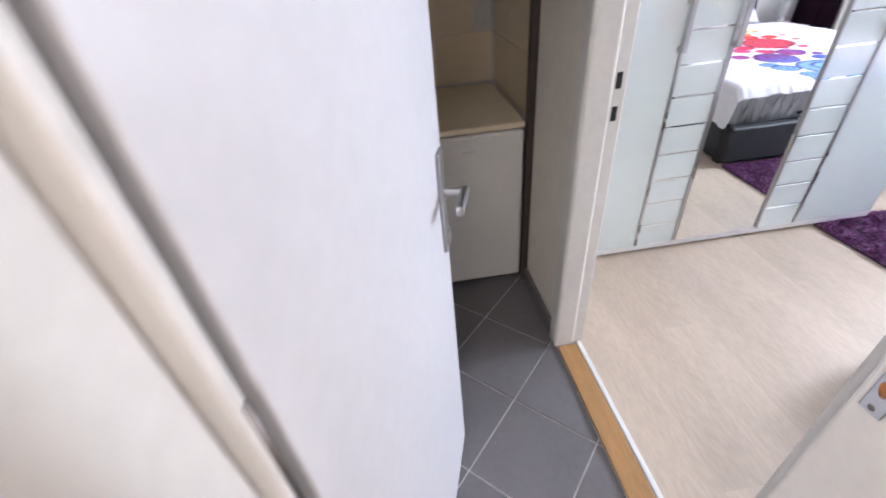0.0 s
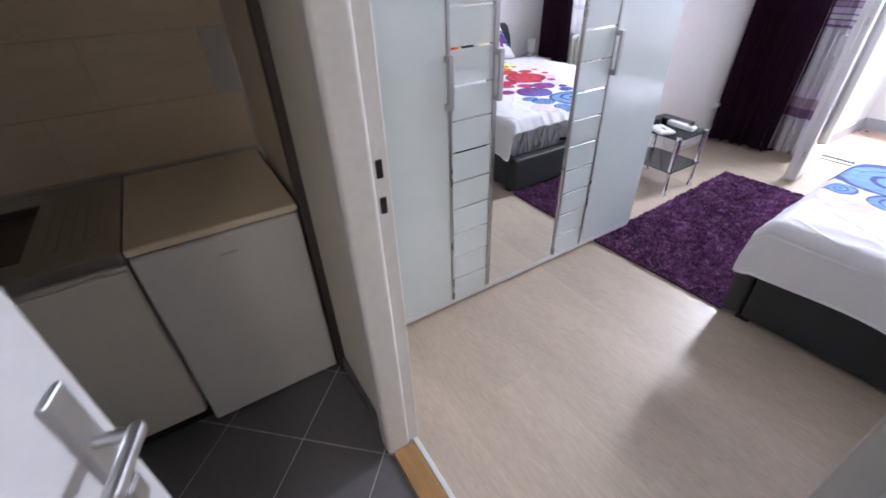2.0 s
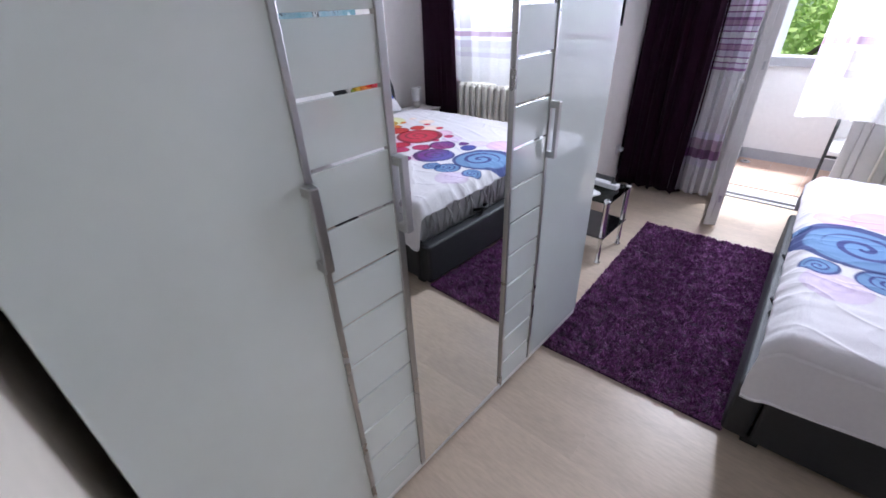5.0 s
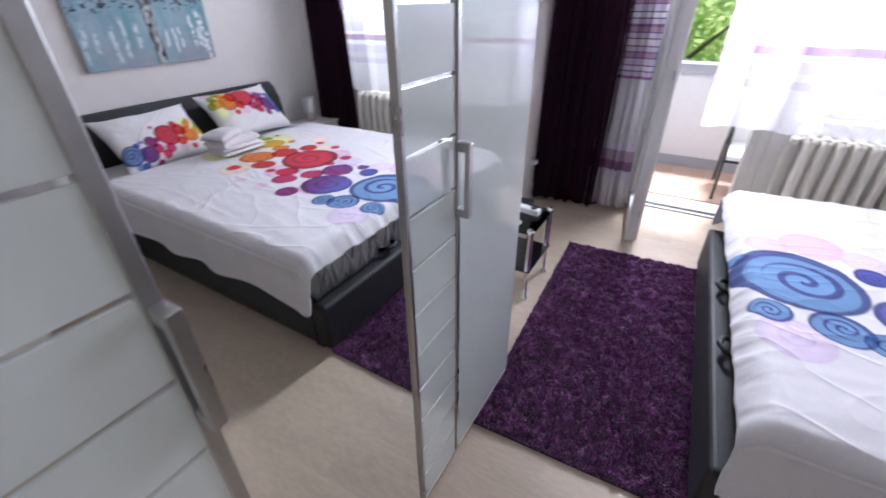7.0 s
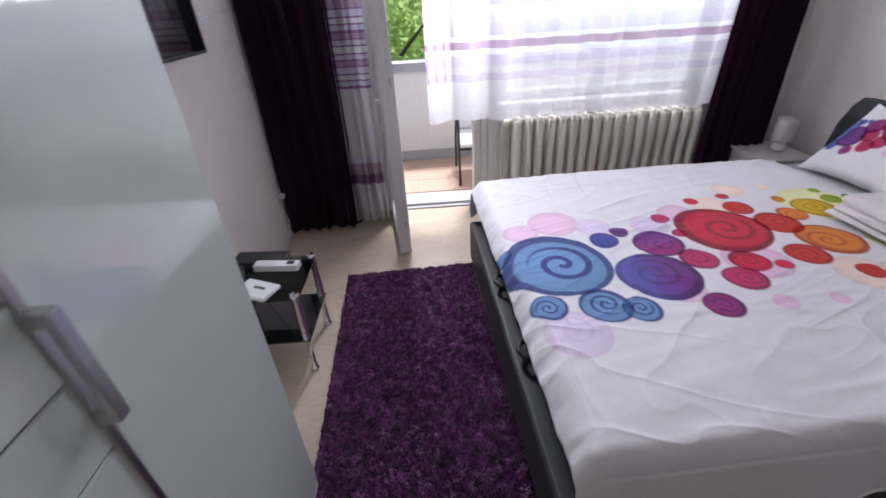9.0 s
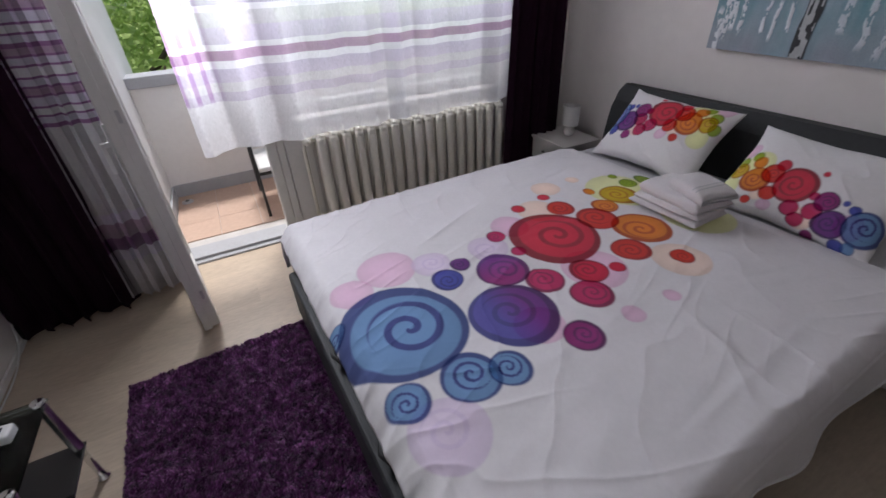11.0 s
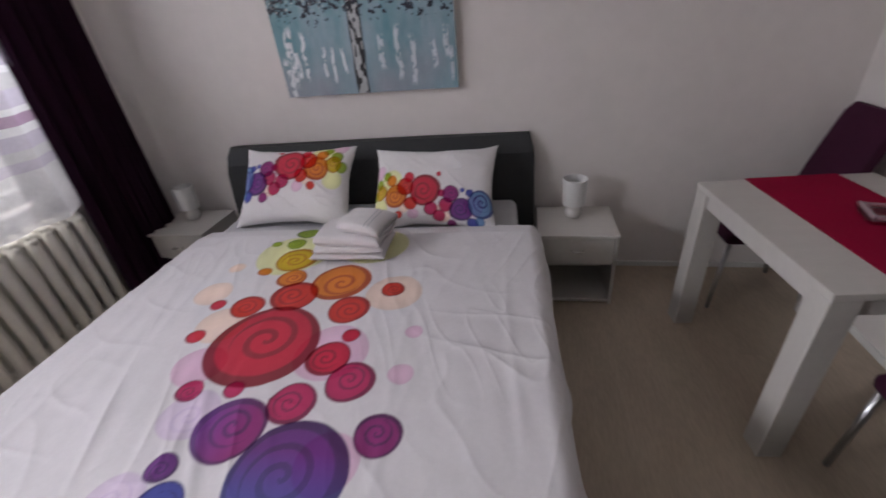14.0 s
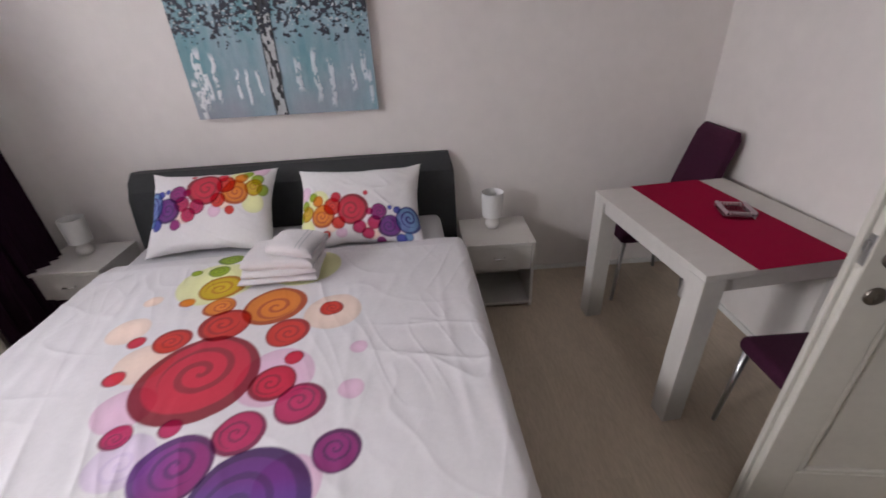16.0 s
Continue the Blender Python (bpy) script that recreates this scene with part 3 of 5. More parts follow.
tagged(mesh_ob("trim", boxes((0.585, 1.69, 0.0, 0.614, 1.735, H), bev=0.003), M_DARKTRIM), kind="structure")

# ---- wardrobe ----
WX = (0.77, 1.243, 1.466, 1.958, 2.182, 2.668)
WF = 1.745
wd = thing("wardrobe", pose(0, 0, 0), "glossy white wardrobe with mirror door and striped doors", "wardrobe")
part("carcass", boxes((WX[0], WF + 0.026, 0.055, WX[-1], 2.365, 2.14), bev=0.003), M_CARCASS, wd)
part("plinth", boxes((WX[0] + 0.01, WF + 0.03, 0.0, WX[-1] - 0.01, 2.36, 0.055)), M_CARCASS, wd)
part("base_rail", boxes((WX[0], WF + 0.004, 0.03, WX[-1], WF + 0.026, 0.062), bev=0.003), M_CARCASS, wd, "white base rail")
for i in range(5):
    a, b2 = WX[i] + 0.003, WX[i + 1] - 0.003
    if i in (0, 4):
        d = part("door", boxes((a, WF, 0.066, b2, WF + 0.022, 2.13), bev=0.002), M_GLOSS, wd)
    elif i == 2:
        c = (a + b2) / 2
        d = part("mirror_door", boxes((a - c, 0, 0.066, b2 - c, 0.022, 2.13)), M_MIRROR, wd, "full-height mirror door")
        d.matrix_local = pose(c, WF, 0, 0, 0, 1.0)
    else:
        d = part("striped_door", boxes((a, WF + 0.004, 0.066, b2, WF + 0.022, 2.13)), M_MIRROR, wd, "door of white glass bars with mirror lines")
        zs = [0.066] + [0.191 + 0.1356 * k for k in range(15)] + [2.13]
        for z0, z1 in zip(zs, zs[1:]):
            part("glass_bar", boxes((a, WF, z0 + (0.0045 if z0 > 0.07 else 0), b2, WF + 0.006, z1 - 0.0045), bev=0.001), M_GLOSS, d)
for x, hw in zip(WX[1:-1], (0.008, 0.011, 0.006, 0.008)):
    part("edge_profile", boxes((x - hw, WF - 0.006, 0.066, x + hw, WF + 0.01, 2.13), bev=0.002), M_ALU, wd, "aluminium edge profile")
for x in (WX[1] + 0.008, WX[2] + 0.022, WX[4] + 0.018):
    b = boxes((x - 0.030, WF - 0.040, 1.062, x - 0.008, WF - 0.026, 1.258), bev=0.003)
    box(b, x - 0.030, WF - 0.03, 1.062, x - 0.008, WF - 0.002, 1.085, bev=0.002)
    box(b, x - 0.030, WF - 0.03, 1.235, x - 0.008, WF - 0.002, 1.258, bev=0.002)
    part("handle", b, M_ALU, wd, "square aluminium bar handle")

# ---- bed ----
BM = pose(3.36, -1.435, 0, 0, 0, 2.4)
bed = thing("bed", BM, "upholstered charcoal double bed with curved headboard", "bed")
part("side_rail", boxes((-0.888, 0.10, 0.035, -0.835, 2.34, 0.30), bev=0.018, seg=3), M_LEATHER, bed, smooth=False)
part("side_rail", boxes((0.835, 0.10, 0.035, 0.888, 2.34, 0.30), bev=0.018, seg=3), M_LEATHER, bed)
part("foot_rail", boxes((-0.888, 2.345, 0.035, 0.888, 2.435, 0.30), bev=0.02, seg=3), M_LEATHER, bed)
part("slat_base", boxes((-0.83, 0.12, 0.16, 0.83, 2.34, 0.22)), M_BLACK, bed)
for x in (-0.84, 0.84):
    for y in (0.2, 2.33):
        part("foot", boxes((x - 0.03, y - 0.03, 0.0, x + 0.03, y + 0.03, 0.05), bev=0.004), M_BLACK, bed)


def head_profile(z):
    """How far the headboard's front stands from the wall at a height."""
    t = min(max(z / 0.905, 0.0), 1.0)
    return 0.155 - 0.075 * t ** 2 + 0.02 * math.sin(t * math.pi)


hbm = bmesh.new()
rows = []
for k in range(19):
    z = 0.04 + 0.845 * k / 18
    ins = 0.0 if k < 17 else 0.012 * (k - 16)
    f = head_profile(z)
    rows.append([hbm.verts.new(c) for c in ((-0.928 + ins, f - 0.085, z), (0.928 - ins, f - 0.085, z), (0.928 - ins, f - ins, z), (-0.928 + ins, f - ins, z))])
for ra, rb in zip(rows, rows[1:]):
    for k in range(4):
        hbm.faces.new((ra[k], ra[(k + 1) % 4], rb[(k + 1) % 4], rb[k]))
hbm.faces.new(list(reversed(rows[0])))
hbm.faces.new(rows[-1])
bmesh.ops.bevel(hbm, geom=[e for e in hbm.edges if abs(e.verts[0].co.x - e.verts[1].co.x) < 0.02 and abs(e.verts[0].co.z - e.verts[1].co.z) > 0.01], offset=0.018, segments=2, affect="EDGES")
part("headboard", hbm, M_LEATHER, bed)

mt = thing("mattress", BM, "thick mattress in a pale satin fitted sheet", "mattress")
mbm = boxes((-0.83, 0.15, 0.222, 0.83, 2.335, 0.545), bev=0.045, seg=4)
part("cover", mbm, M_SATIN, mt, smooth=True)
# gathered folds of the fitted sheet at the foot end
fold = bmesh.new()
for k in range(46):
    x = -0.80 + 1.6 * k / 45 + 0.008 * math.sin(k * 5.1)
    w = 0.008 + 0.006 * abs(math.sin(k * 2.3))
    top = 0.44 + 0.07 * abs(math.sin(k * 1.7))
    tube(fold, [(x, 2.337, 0.30), (x + 0.02 * math.sin(k * 3.3), 2.345, 0.38), (x + 0.05 * math.sin(k * 1.9), 2.333, top)], [w, w * 0.8, 0.001], 6)
part("sheet_folds", fold, M_SATIN, mt, "gathered folds of the sheet", True)

# two black loops above the foot rail, below the duvet edge
for x in (-0.305, 0.158):
    b = bmesh.new()
    tube(b, [(x - 0.055, 2.352, 0.330), (x - 0.045, 2.395, 0.345), (x, 2.412, 0.345), (x + 0.045, 2.395, 0.345), (x + 0.055, 2.352, 0.330)], 0.011, 8)
    part("foot_loop", b, M_BLACK, mt, "black loop at the foot end", True)

# print of the bed linen: discs with spirals, as (x, y, radius)
INK = {
    "blue": ((126, 164, 210), (46, 58, 138)), "ind": ((76, 86, 176), (50, 44, 128)), "pur": ((118, 52, 140), (74, 34, 104)),
    "mp": ((160, 36, 128), (96, 22, 100)), "mag": ((206, 32, 108), (140, 18, 84)), "red": ((220, 36, 78), (150, 16, 52)),
    "ored": ((224, 66, 36), (176, 34, 28)), "or": ((242, 146, 36), (204, 88, 24)), "yel": ((226, 190, 52), (206, 132, 34)),
    "gr": ((160, 186, 66), (112, 142, 44)), "pink": ((228, 184, 212), (222, 176, 206)), "lilac": ((224, 206, 230), (196, 172, 212)),
    "peach": ((246, 218, 200), (240, 206, 188)), "lime": ((238, 240, 168), (236, 238, 160)),
}
DISCS = [
    ("lime", [(3.56, -0.62, 0.17), (3.18, -0.72, 0.16)]),
    ("peach", [(2.99, -0.35, 0.115), (3.76, -0.30, 0.08), (3.77, -0.49, 0.04), (3.60, -0.12, 0.10)]),
    ("pink", [(3.53, 0.69, 0.12), (3.45, 0.86, 0.085), (3.12, -0.02, 0.13), (2.86, -0.13, 0.034), (2.86, 0.06, 0.044), (3.55, 0.08, 0.09), (2.98, 0.36, 0.09)]),
    ("lilac", [(3.47, 0.52, 0.083), (2.78, 0.81, 0.114), (3.45, 0.26, 0.09)]),
    ("gr", [(3.58, -0.84, 0.064), (3.59, -0.72, 0.05), (3.69, -0.71, 0.028)]),
    ("yel", [(3.52, -0.58, 0.10)]),
    ("or", [(3.24, -0.42, 0.131), (3.47, -0.43, 0.068), (3.62, -0.47, 0.034)]),
    ("ored", [(3.40, -0.31, 0.10), (3.56, -0.23, 0.07), (3.14, -0.24, 0.084), (3.00, -0.37, 0.05)]),
    ("red", [(3.38, -0.04, 0.20), (3.12, 0.01, 0.079), (3.66, -0.05, 0.038), (3.69, -0.23, 0.035), (3.08, -0.10, 0.036)]),
    ("mag", [(3.01, 0.10, 0.082), (3.16, 0.19, 0.078), (3.51, 0.18, 0.046), (3.37, 0.16, 0.036)]),
    ("mp", [(3.30, 0.29, 0.108), (2.87, 0.27, 0.07)]),
    ("pur", [(3.07, 0.40, 0.16), (3.41, 0.42, 0.045)]),
    ("ind", [(3.35, 0.51, 0.066)]),
    ("blue", [(3.19, 0.77, 0.225), (2.91, 0.67, 0.096), (2.88, 0.55, 0.07), (2.915, 0.868, 0.070), (3.30, 0.98, 0.05)]),
]


def stamp(px, py, col, discs, blend=None):
    """Print the discs onto colours at the places px, py."""
    k = 0
    for ink, rows3 in discs:
        light, dark = (np.array(lin(*c)) for c in INK[ink])
        light, dark = (np.clip(c.mean() + (c - c.mean()) * 1.16, 0.002, 1) for c in (light, dark))
        pale = ink in ("pink", "lilac", "peach", "lime")
        light = light * (0.90 if pale else 0.68)
        dark = dark * (0.90 if pale else 0.58)
        for x, y, r in rows3:
            k += 1
            dx, dy = px - x, py - y
            d = np.hypot(dx, dy) / r
            d = d * (1 + 0.02 * np.sin(3 * np.arctan2(dy, dx) + k))
            inside = np.clip((1 - d) / max(0.006 / r, 0.02), 0, 1)
            ex, ey = dx - 0.10 * r * math.cos(k * 1.3), dy - 0.10 * r * math.sin(k * 1.3)
            e = np.hypot(ex, ey) / r
            ph = (e * 2.9 - np.arctan2(ey, ex) / (2 * np.pi) + k * 0.37) % 1.0
            rim = np.clip((d - (0.80 + 0.07 * np.sin(np.arctan2(dy, dx) + k))) / 0.03, 0, 1)
            spiral = np.clip((0.40 - np.abs(ph - 0.22) * 2) / 0.10, 0, 1) * np.clip((0.64 - e) / 0.05, 0, 1) * (r > 0.042)
            if pale:
                tone = 0.5 * spiral * (ink == "lilac")
            else:
                tone = np.maximum(rim * 0.85, spiral * (0.95 if ink == "blue" else 0.78))
            c = light[None, :] * (1 - tone[:, None]) + dark[None, :] * tone[:, None]
            c = c * (1.12 - 0.26 * np.clip(d, 0, 1) ** 2)[:, None]
            if ink == "pur" and r > 0.1:
                w = np.clip(0.5 + dy / r * 1.3, 0, 1)[:, None] * 0.75
                b1 = np.array(lin(70, 84, 168))
                c = c * (1 - w) + w * (b1[None, :] * (1 - 0.45 * tone[:, None]))
            if ink == "mp" and r > 0.1:
                w = np.clip(0.4 + dx / r * 0.8, 0, 1)[:, None] * 0.7
                c = c * (1 - w) + w * np.array(lin(104, 52, 146))[None, :] * (1 - 0.4 * tone[:, None])
            a = inside[:, None] * (0.68 if pale else 0.93)
            c = c * (0.35 + 0.65 * np.clip(col / 0.7, 0, 1)) if not pale else c
            col[:] = col * (1 - a) + c * a
    return col


# duvet: lies on the mattress, hangs over both long sides
nu, nv = 520, 440
us = np.linspace(-1.16, 1.10, nu)
vs = np.linspace(0.52, 2.425, nv)
U, V = np.meshgrid(us, vs, indexing="ij")
RAD = 0.058
HALF = np.where(U < 0, 0.885, 0.853)
side = np.sign(U)
over = np.clip(np.abs(U) - HALF, 0, None)
arc = RAD * math.pi / 2
phi = np.clip(over / RAD, 0, math.pi / 2)
drop = np.where(over > arc, over - arc, 0)
px = side * (np.minimum(np.abs(U), HALF) * (1 - 0.015 / HALF) + RAD * np.sin(phi) + np.where(U < 0, 0.13, 0.03) * drop)
pz = 0.578 - RAD * (1 - np.cos(phi)) - drop
# soft crown, folds and creases
wob = vnoise(U * 2.0 + 9, V * 1.6, 3) * 0.014 + vnoise(U * 5 + V * 1.2 + 9, V * 2.6, 5) * 0.005
warp = 0.05 * vnoise(U * 3 + 9, V * 2.2, 8)
fine = (vnoise((U + warp) * 24 + V * 5 + 90, V * 2.1, 9) - 0.5) * 0.0090 * (0.3 + vnoise(U * 2.5 + 9, V * 2, 10))
fine = fine + (vnoise((U - warp) * 15 - V * 9 + 90, V * 3.0 + U * 3 + 9, 11) - 0.5) * 0.0095 * vnoise(U * 3 + 5, V * 3, 14)
fine = fine * 0.30
for kx, ky, sk, sd, am in ((7, 2.2, 2.5, 41, 0.0060), (11, 3.0, -5.0, 42, 0.0046), (4.5, 6.5, 2.0, 43, 0.0046), (17, 5.0, 7.0, 44, 0.0030)):
    ridge = 1 - np.abs(2 * vnoise((U + warp) * kx + V * sk + 90, V * ky + U * 0.8 + 40, sd) - 1)
    fine = fine + am * ridge ** 7 * np.clip(vnoise(U * 2.6 + 30, V * 2.3 + sd, sd + 7) * 2.2 - 0.7, 0, 1)
pz = pz + np.where(over < arc, 1.0, 0.4) * (wob + fine - 0.010)
CREASES = [(-0.78, 0.75, -0.80, 1.9, 0.006), (-0.35, 0.9, -0.62, 1.7, 0.004), (-0.25, 0.8, -0.30, 1.6, 0.003), (0.02, 1.45, -0.20, 1.95, 0.005), (0.20, 1.05, -0.02, 1.55, 0.004), (0.62, 0.8, 0.50, 1.5, 0.004), (0.70, 1.2, 0.66, 2.2, 0.004), (-0.55, 1.1, -0.40, 2.2, 0.003), (-0.62, 0.7, -0.48, 1.2, 0.004), (0.26, 1.42, -0.06, 2.02, 0.009), (0.12, 0.75, 0.16, 2.3, 0.004), (-0.40, 0.62, -0.46, 2.3, 0.004)]
for cu0, cv0, cu1, cv1, am in CREASES:
    t = np.clip(((U - cu0) * (cu1 - cu0) + (V - cv0) * (cv1 - cv0)) / ((cu1 - cu0) ** 2 + (cv1 - cv0) ** 2), 0, 1)
    dd = np.hypot(U - cu0 - t * (cu1 - cu0) + 0.012 * np.sin(V * 5 + am * 900), V - cv0 - t * (cv1 - cv0))
    pz = pz + 0.30 * am * np.sin(np.pi * np.clip(t, 0.02, 0.98)) * (np.exp(-(dd / 0.014) ** 2) - 0.4 * np.exp(-((dd - 0.03) / 0.018) ** 2))
edge = np.clip((V - 2.35) / 0.075, 0, 1)
pz = pz - 0.065 * edge ** 2 - (0.014 * vnoise(U * 9 + 20, V * 0, 21) + 0.012 * vnoise(U * 30 + 60, V * 3, 23)) * edge
px = px + side * np.where(over > arc, 0.018 * np.sin(V * 11 + 1.5 * np.sin(V * 4)) * np.clip(drop / 0.2, 0, 1) + 0.006, 0)
pv = V + np.where(over > arc, 0.02 * np.sin(V * 6) * drop, 0) + edge ** 2 * (0.007 * vnoise(U * 24 + 40, V * 0, 25) - 0.003)
hemw = 0.02 * vnoise(V * 4, U * 0, 31)
pz = np.maximum(pz, 0.315 + hemw * 0.5)
headlift = np.clip((0.62 - V) / 0.10, 0, 1)
pz = pz - 0.02 * headlift * (over < arc)
co = np.stack([px, pv, pz], -1).reshape(-1, 3)
wx = np.array([[*(BM @ Vector((float(c[0]), float(c[1]), 0)))][:2] for c in co])
base = np.tile(np.array([0.73, 0.705, 0.725]), (len(co), 1))
cols = stamp(wx[:, 0], wx[:, 1], base, DISCS)
duvet = thing("duvet", BM, "white cotton duvet printed with rainbow spiral discs", "duvet")
dv_me = grid_mesh("cover", co, nu, nv, cols)
dv_me.materials.append(M_PRINT)
cover = new("cover", dv_me)
cover.parent = duvet
for row in (0, nu - 1):
    hem = bmesh.new()
    tube(hem, [Vector(c) - Vector((0, 0, 0.003)) for c in co.reshape(nu, nv, 3)[row, ::4]], 0.0055, 8)
    part("hem", hem, M_COTTON, duvet, "stitched white side hem", True)
sol = cover.modifiers.new("thickness", "SOLIDIFY")
sol.thickness, sol.offset = 0.008, -1

# pillows
PIL = [
    ("pink", [(0.62, 0.20, 0.05), (0.30, 0.16, 0.03), (0.08, 0.40, 0.04)]), ("peach", [(0.46, 0.165, 0.05), (0.25, 0.2, 0.03)]), ("lime", [(0.10, 0.20, 0.05), (0.17, 0.34, 0.06)]),
    ("gr", [(0.085, 0.33, 0.03), (0.14, 0.37, 0.025), (0.05, 0.27, 0.03)]), ("yel", [(0.10, 0.285, 0.042)]),
    ("or", [(0.20, 0.26, 0.06), (0.17, 0.345, 0.03)]), ("ored", [(0.25, 0.31, 0.045), (0.285, 0.22, 0.035), (0.22, 0.16, 0.022)]),
    ("red", [(0.36, 0.29, 0.078), (0.27, 0.36, 0.028), (0.43, 0.375, 0.014)]), ("mag", [(0.395, 0.19, 0.036), (0.44, 0.15, 0.034), (0.475, 0.21, 0.036), (0.45, 0.27, 0.02)]),
    ("mp", [(0.50, 0.265, 0.042), (0.505, 0.10, 0.026)]), ("pur", [(0.555, 0.18, 0.058)]), ("ind", [(0.60, 0.27, 0.022), (0.615, 0.11, 0.03), (0.56, 0.285, 0.014)]),
    ("blue", [(0.665, 0.215, 0.07), (0.655, 0.125, 0.025)]),
]


def pillow(name, m, flip, slide, shift, swell, label):
    W, D = 0.655, 0.46
    a = np.linspace(0, 1, 150)
    b = np.linspace(0, 1, 110)
    A, B = np.meshgrid(a, b, indexing="ij")
    A2 = np.concatenate([A, A[::-1]], 0)
    B2 = np.concatenate([B, B[::-1]], 0)
    s = np.concatenate([np.ones_like(A), -np.ones_like(A)], 0)
    ea, eb = np.abs(2 * A2 - 1), np.abs(2 * B2 - 1)
    puff = (1 - ea ** 3.2) ** 0.62 * (1 - eb ** 3.2) ** 0.62
    crease = (0.012 * vnoise(A2 * 6 + B2 * 2, B2 * 5, 4) + 0.006 * vnoise(A2 * 15 - B2 * 6 + 20, B2 * 11, 6) + 0.006 * (1 - np.abs(2 * vnoise(A2 * 5 + B2 * 4, B2 * 4 + 7, 16) - 1)) ** 6) * puff
    X = (A2 - 0.5) * W * (1.02 - 0.085 * (1 - eb ** 2) * ea ** 4) + 0.007 * (vnoise(B2 * 7 + 3, A2 * 2 + shift * 90 + 9, 12) - 0.5) * ea ** 3
    Y = (B2 - 0.5) * D * (1.03 - 0.15 * (1 - ea ** 2) * eb ** 4) + 0.013 * (vnoise(A2 * 8 + 3, B2 * 2 + shift * 90 + 9, 13) - 0.5) * eb ** 3
    Z = s * (0.066 * puff + 0.002) + crease
    cz = np.stack([X, Y, Z], -1).reshape(-1, 3)
    col = np.tile(np.array([0.76, 0.735, 0.74]), (len(cz), 1))
    qx, qy = A2.ravel() * 0.69, B2.ravel() * 0.47
    rows = [(k, [(x, y, r * swell) for x, y, r in v]) for k, v in PIL]
    c2 = stamp(slide + (0.69 - qx if flip else qx), qy + shift, col.copy(), rows)
    front = (s.ravel() > 0)[:, None]
    col = np.where(front, c2, col)
    me = grid_mesh(name, cz, 300, 110, col)
    me.materials.append(M_PRINT)
    ob = new(name, me)
    ob.matrix_world = m
    return tagged(ob, label, "pillow", "pillows on the bed")


pillow("pillow", pose(3.735, -1.10, 0.725, 46, 0, 181), True, 0.0, -0.05, 1.24, "white pillow with a rainbow disc print, leaning on the headboard")
pillow("pillow", pose(2.955, -1.10, 0.702, 44, 0, 180), False, 0.045, 0.095, 1.12, "white pillow with the mirrored rainbow print, leaning on the headboard")

# towels
def towel(name, m, w, d, h, layers, seed, slope, stripes, label):
    """Folded terry towel: soft rounded folds, sagging ends and woven stripes."""
    root = thing(name, m, label, "towel", "stack of folded towels")
    t = h / layers

    def skin(A, B, sg, k, lift):
        ea, eb = np.abs(2 * A - 1), np.abs(2 * B - 1)
        puff = (1 - np.minimum(ea, 1) ** 13) ** 0.5 * (1 - np.minimum(eb, 1) ** 12) ** 0.5
        x = (A - 0.5) * (w - 0.014 * k) + 0.016 * (vnoise(B * 3 + k * 7 + seed, A * 2 + 2, 70 + k) - 0.5)
        y = (B - 0.5) * (d - 0.010 * k) + 0.016 * (vnoise(A * 3 + k * 3 + seed, B * 2 + 2, 80 + k) - 0.5)
        z = (k + 0.5) * t + sg * (t * 0.54) * puff
        z = z + (0.016 * (vnoise(A * 3 + 3 * k + seed, B * 3 + seed, 90 + seed) - 0.5) + 0.005 * (vnoise(A * 11 + seed, B * 9, 95) - 0.5)) * puff * (0.35 + k)
        z = z - slope * h * np.clip(A - 0.55, 0, 1) ** 2 * 4 * (sg > 0) * (z > 0.012)
        return np.stack([x, y, np.maximum(z, 0.0) + lift], -1)

    for k in range(layers):
        A, B = np.meshgrid(np.linspace(0, 1, 60), np.linspace(0, 1, 44), indexing="ij")
        A, B, sg = np.concatenate([A, A[::-1]]), np.concatenate([B, B[::-1]]), np.concatenate([np.ones_like(A), -np.ones_like(A)])
        me = grid_mesh("fold", skin(A, B, sg, k, 0.0).reshape(-1, 3), 120, 44)
        me.materials.append(M_TERRY)
        new("fold", me).parent = root
    for a0 in stripes:
        A, B = np.meshgrid(np.linspace(a0 - 0.014, a0 + 0.014, 4), np.linspace(0.03, 0.97, 44), indexing="ij")
        me = grid_mesh("border", skin(A, B, np.ones_like(A), layers - 1, 0.0016).reshape(-1, 3), 4, 44)
        me.materials.append(M_SATIN)
        o = new("border", me)
        o.parent = root
        tagged(o, "woven satin border stripe")
    return root


towel("towel", pose(3.265, -0.675, 0.588, 0, 0, 182), 0.35, 0.235, 0.054, 2, 1, 0.0, (), "large white bath towel folded flat")
towel("towel", pose(3.255, -0.685, 0.640, 0, 0, 176), 0.33, 0.22, 0.052, 1, 4, 0.25, (), "thick folded white hand towel")
towel("towel", pose(3.19, -0.695, 0.690, 0, 0, 170), 0.215, 0.19, 0.056, 1, 9, 0.55, (0.66, 0.75), "small folded white guest towel with a woven border")

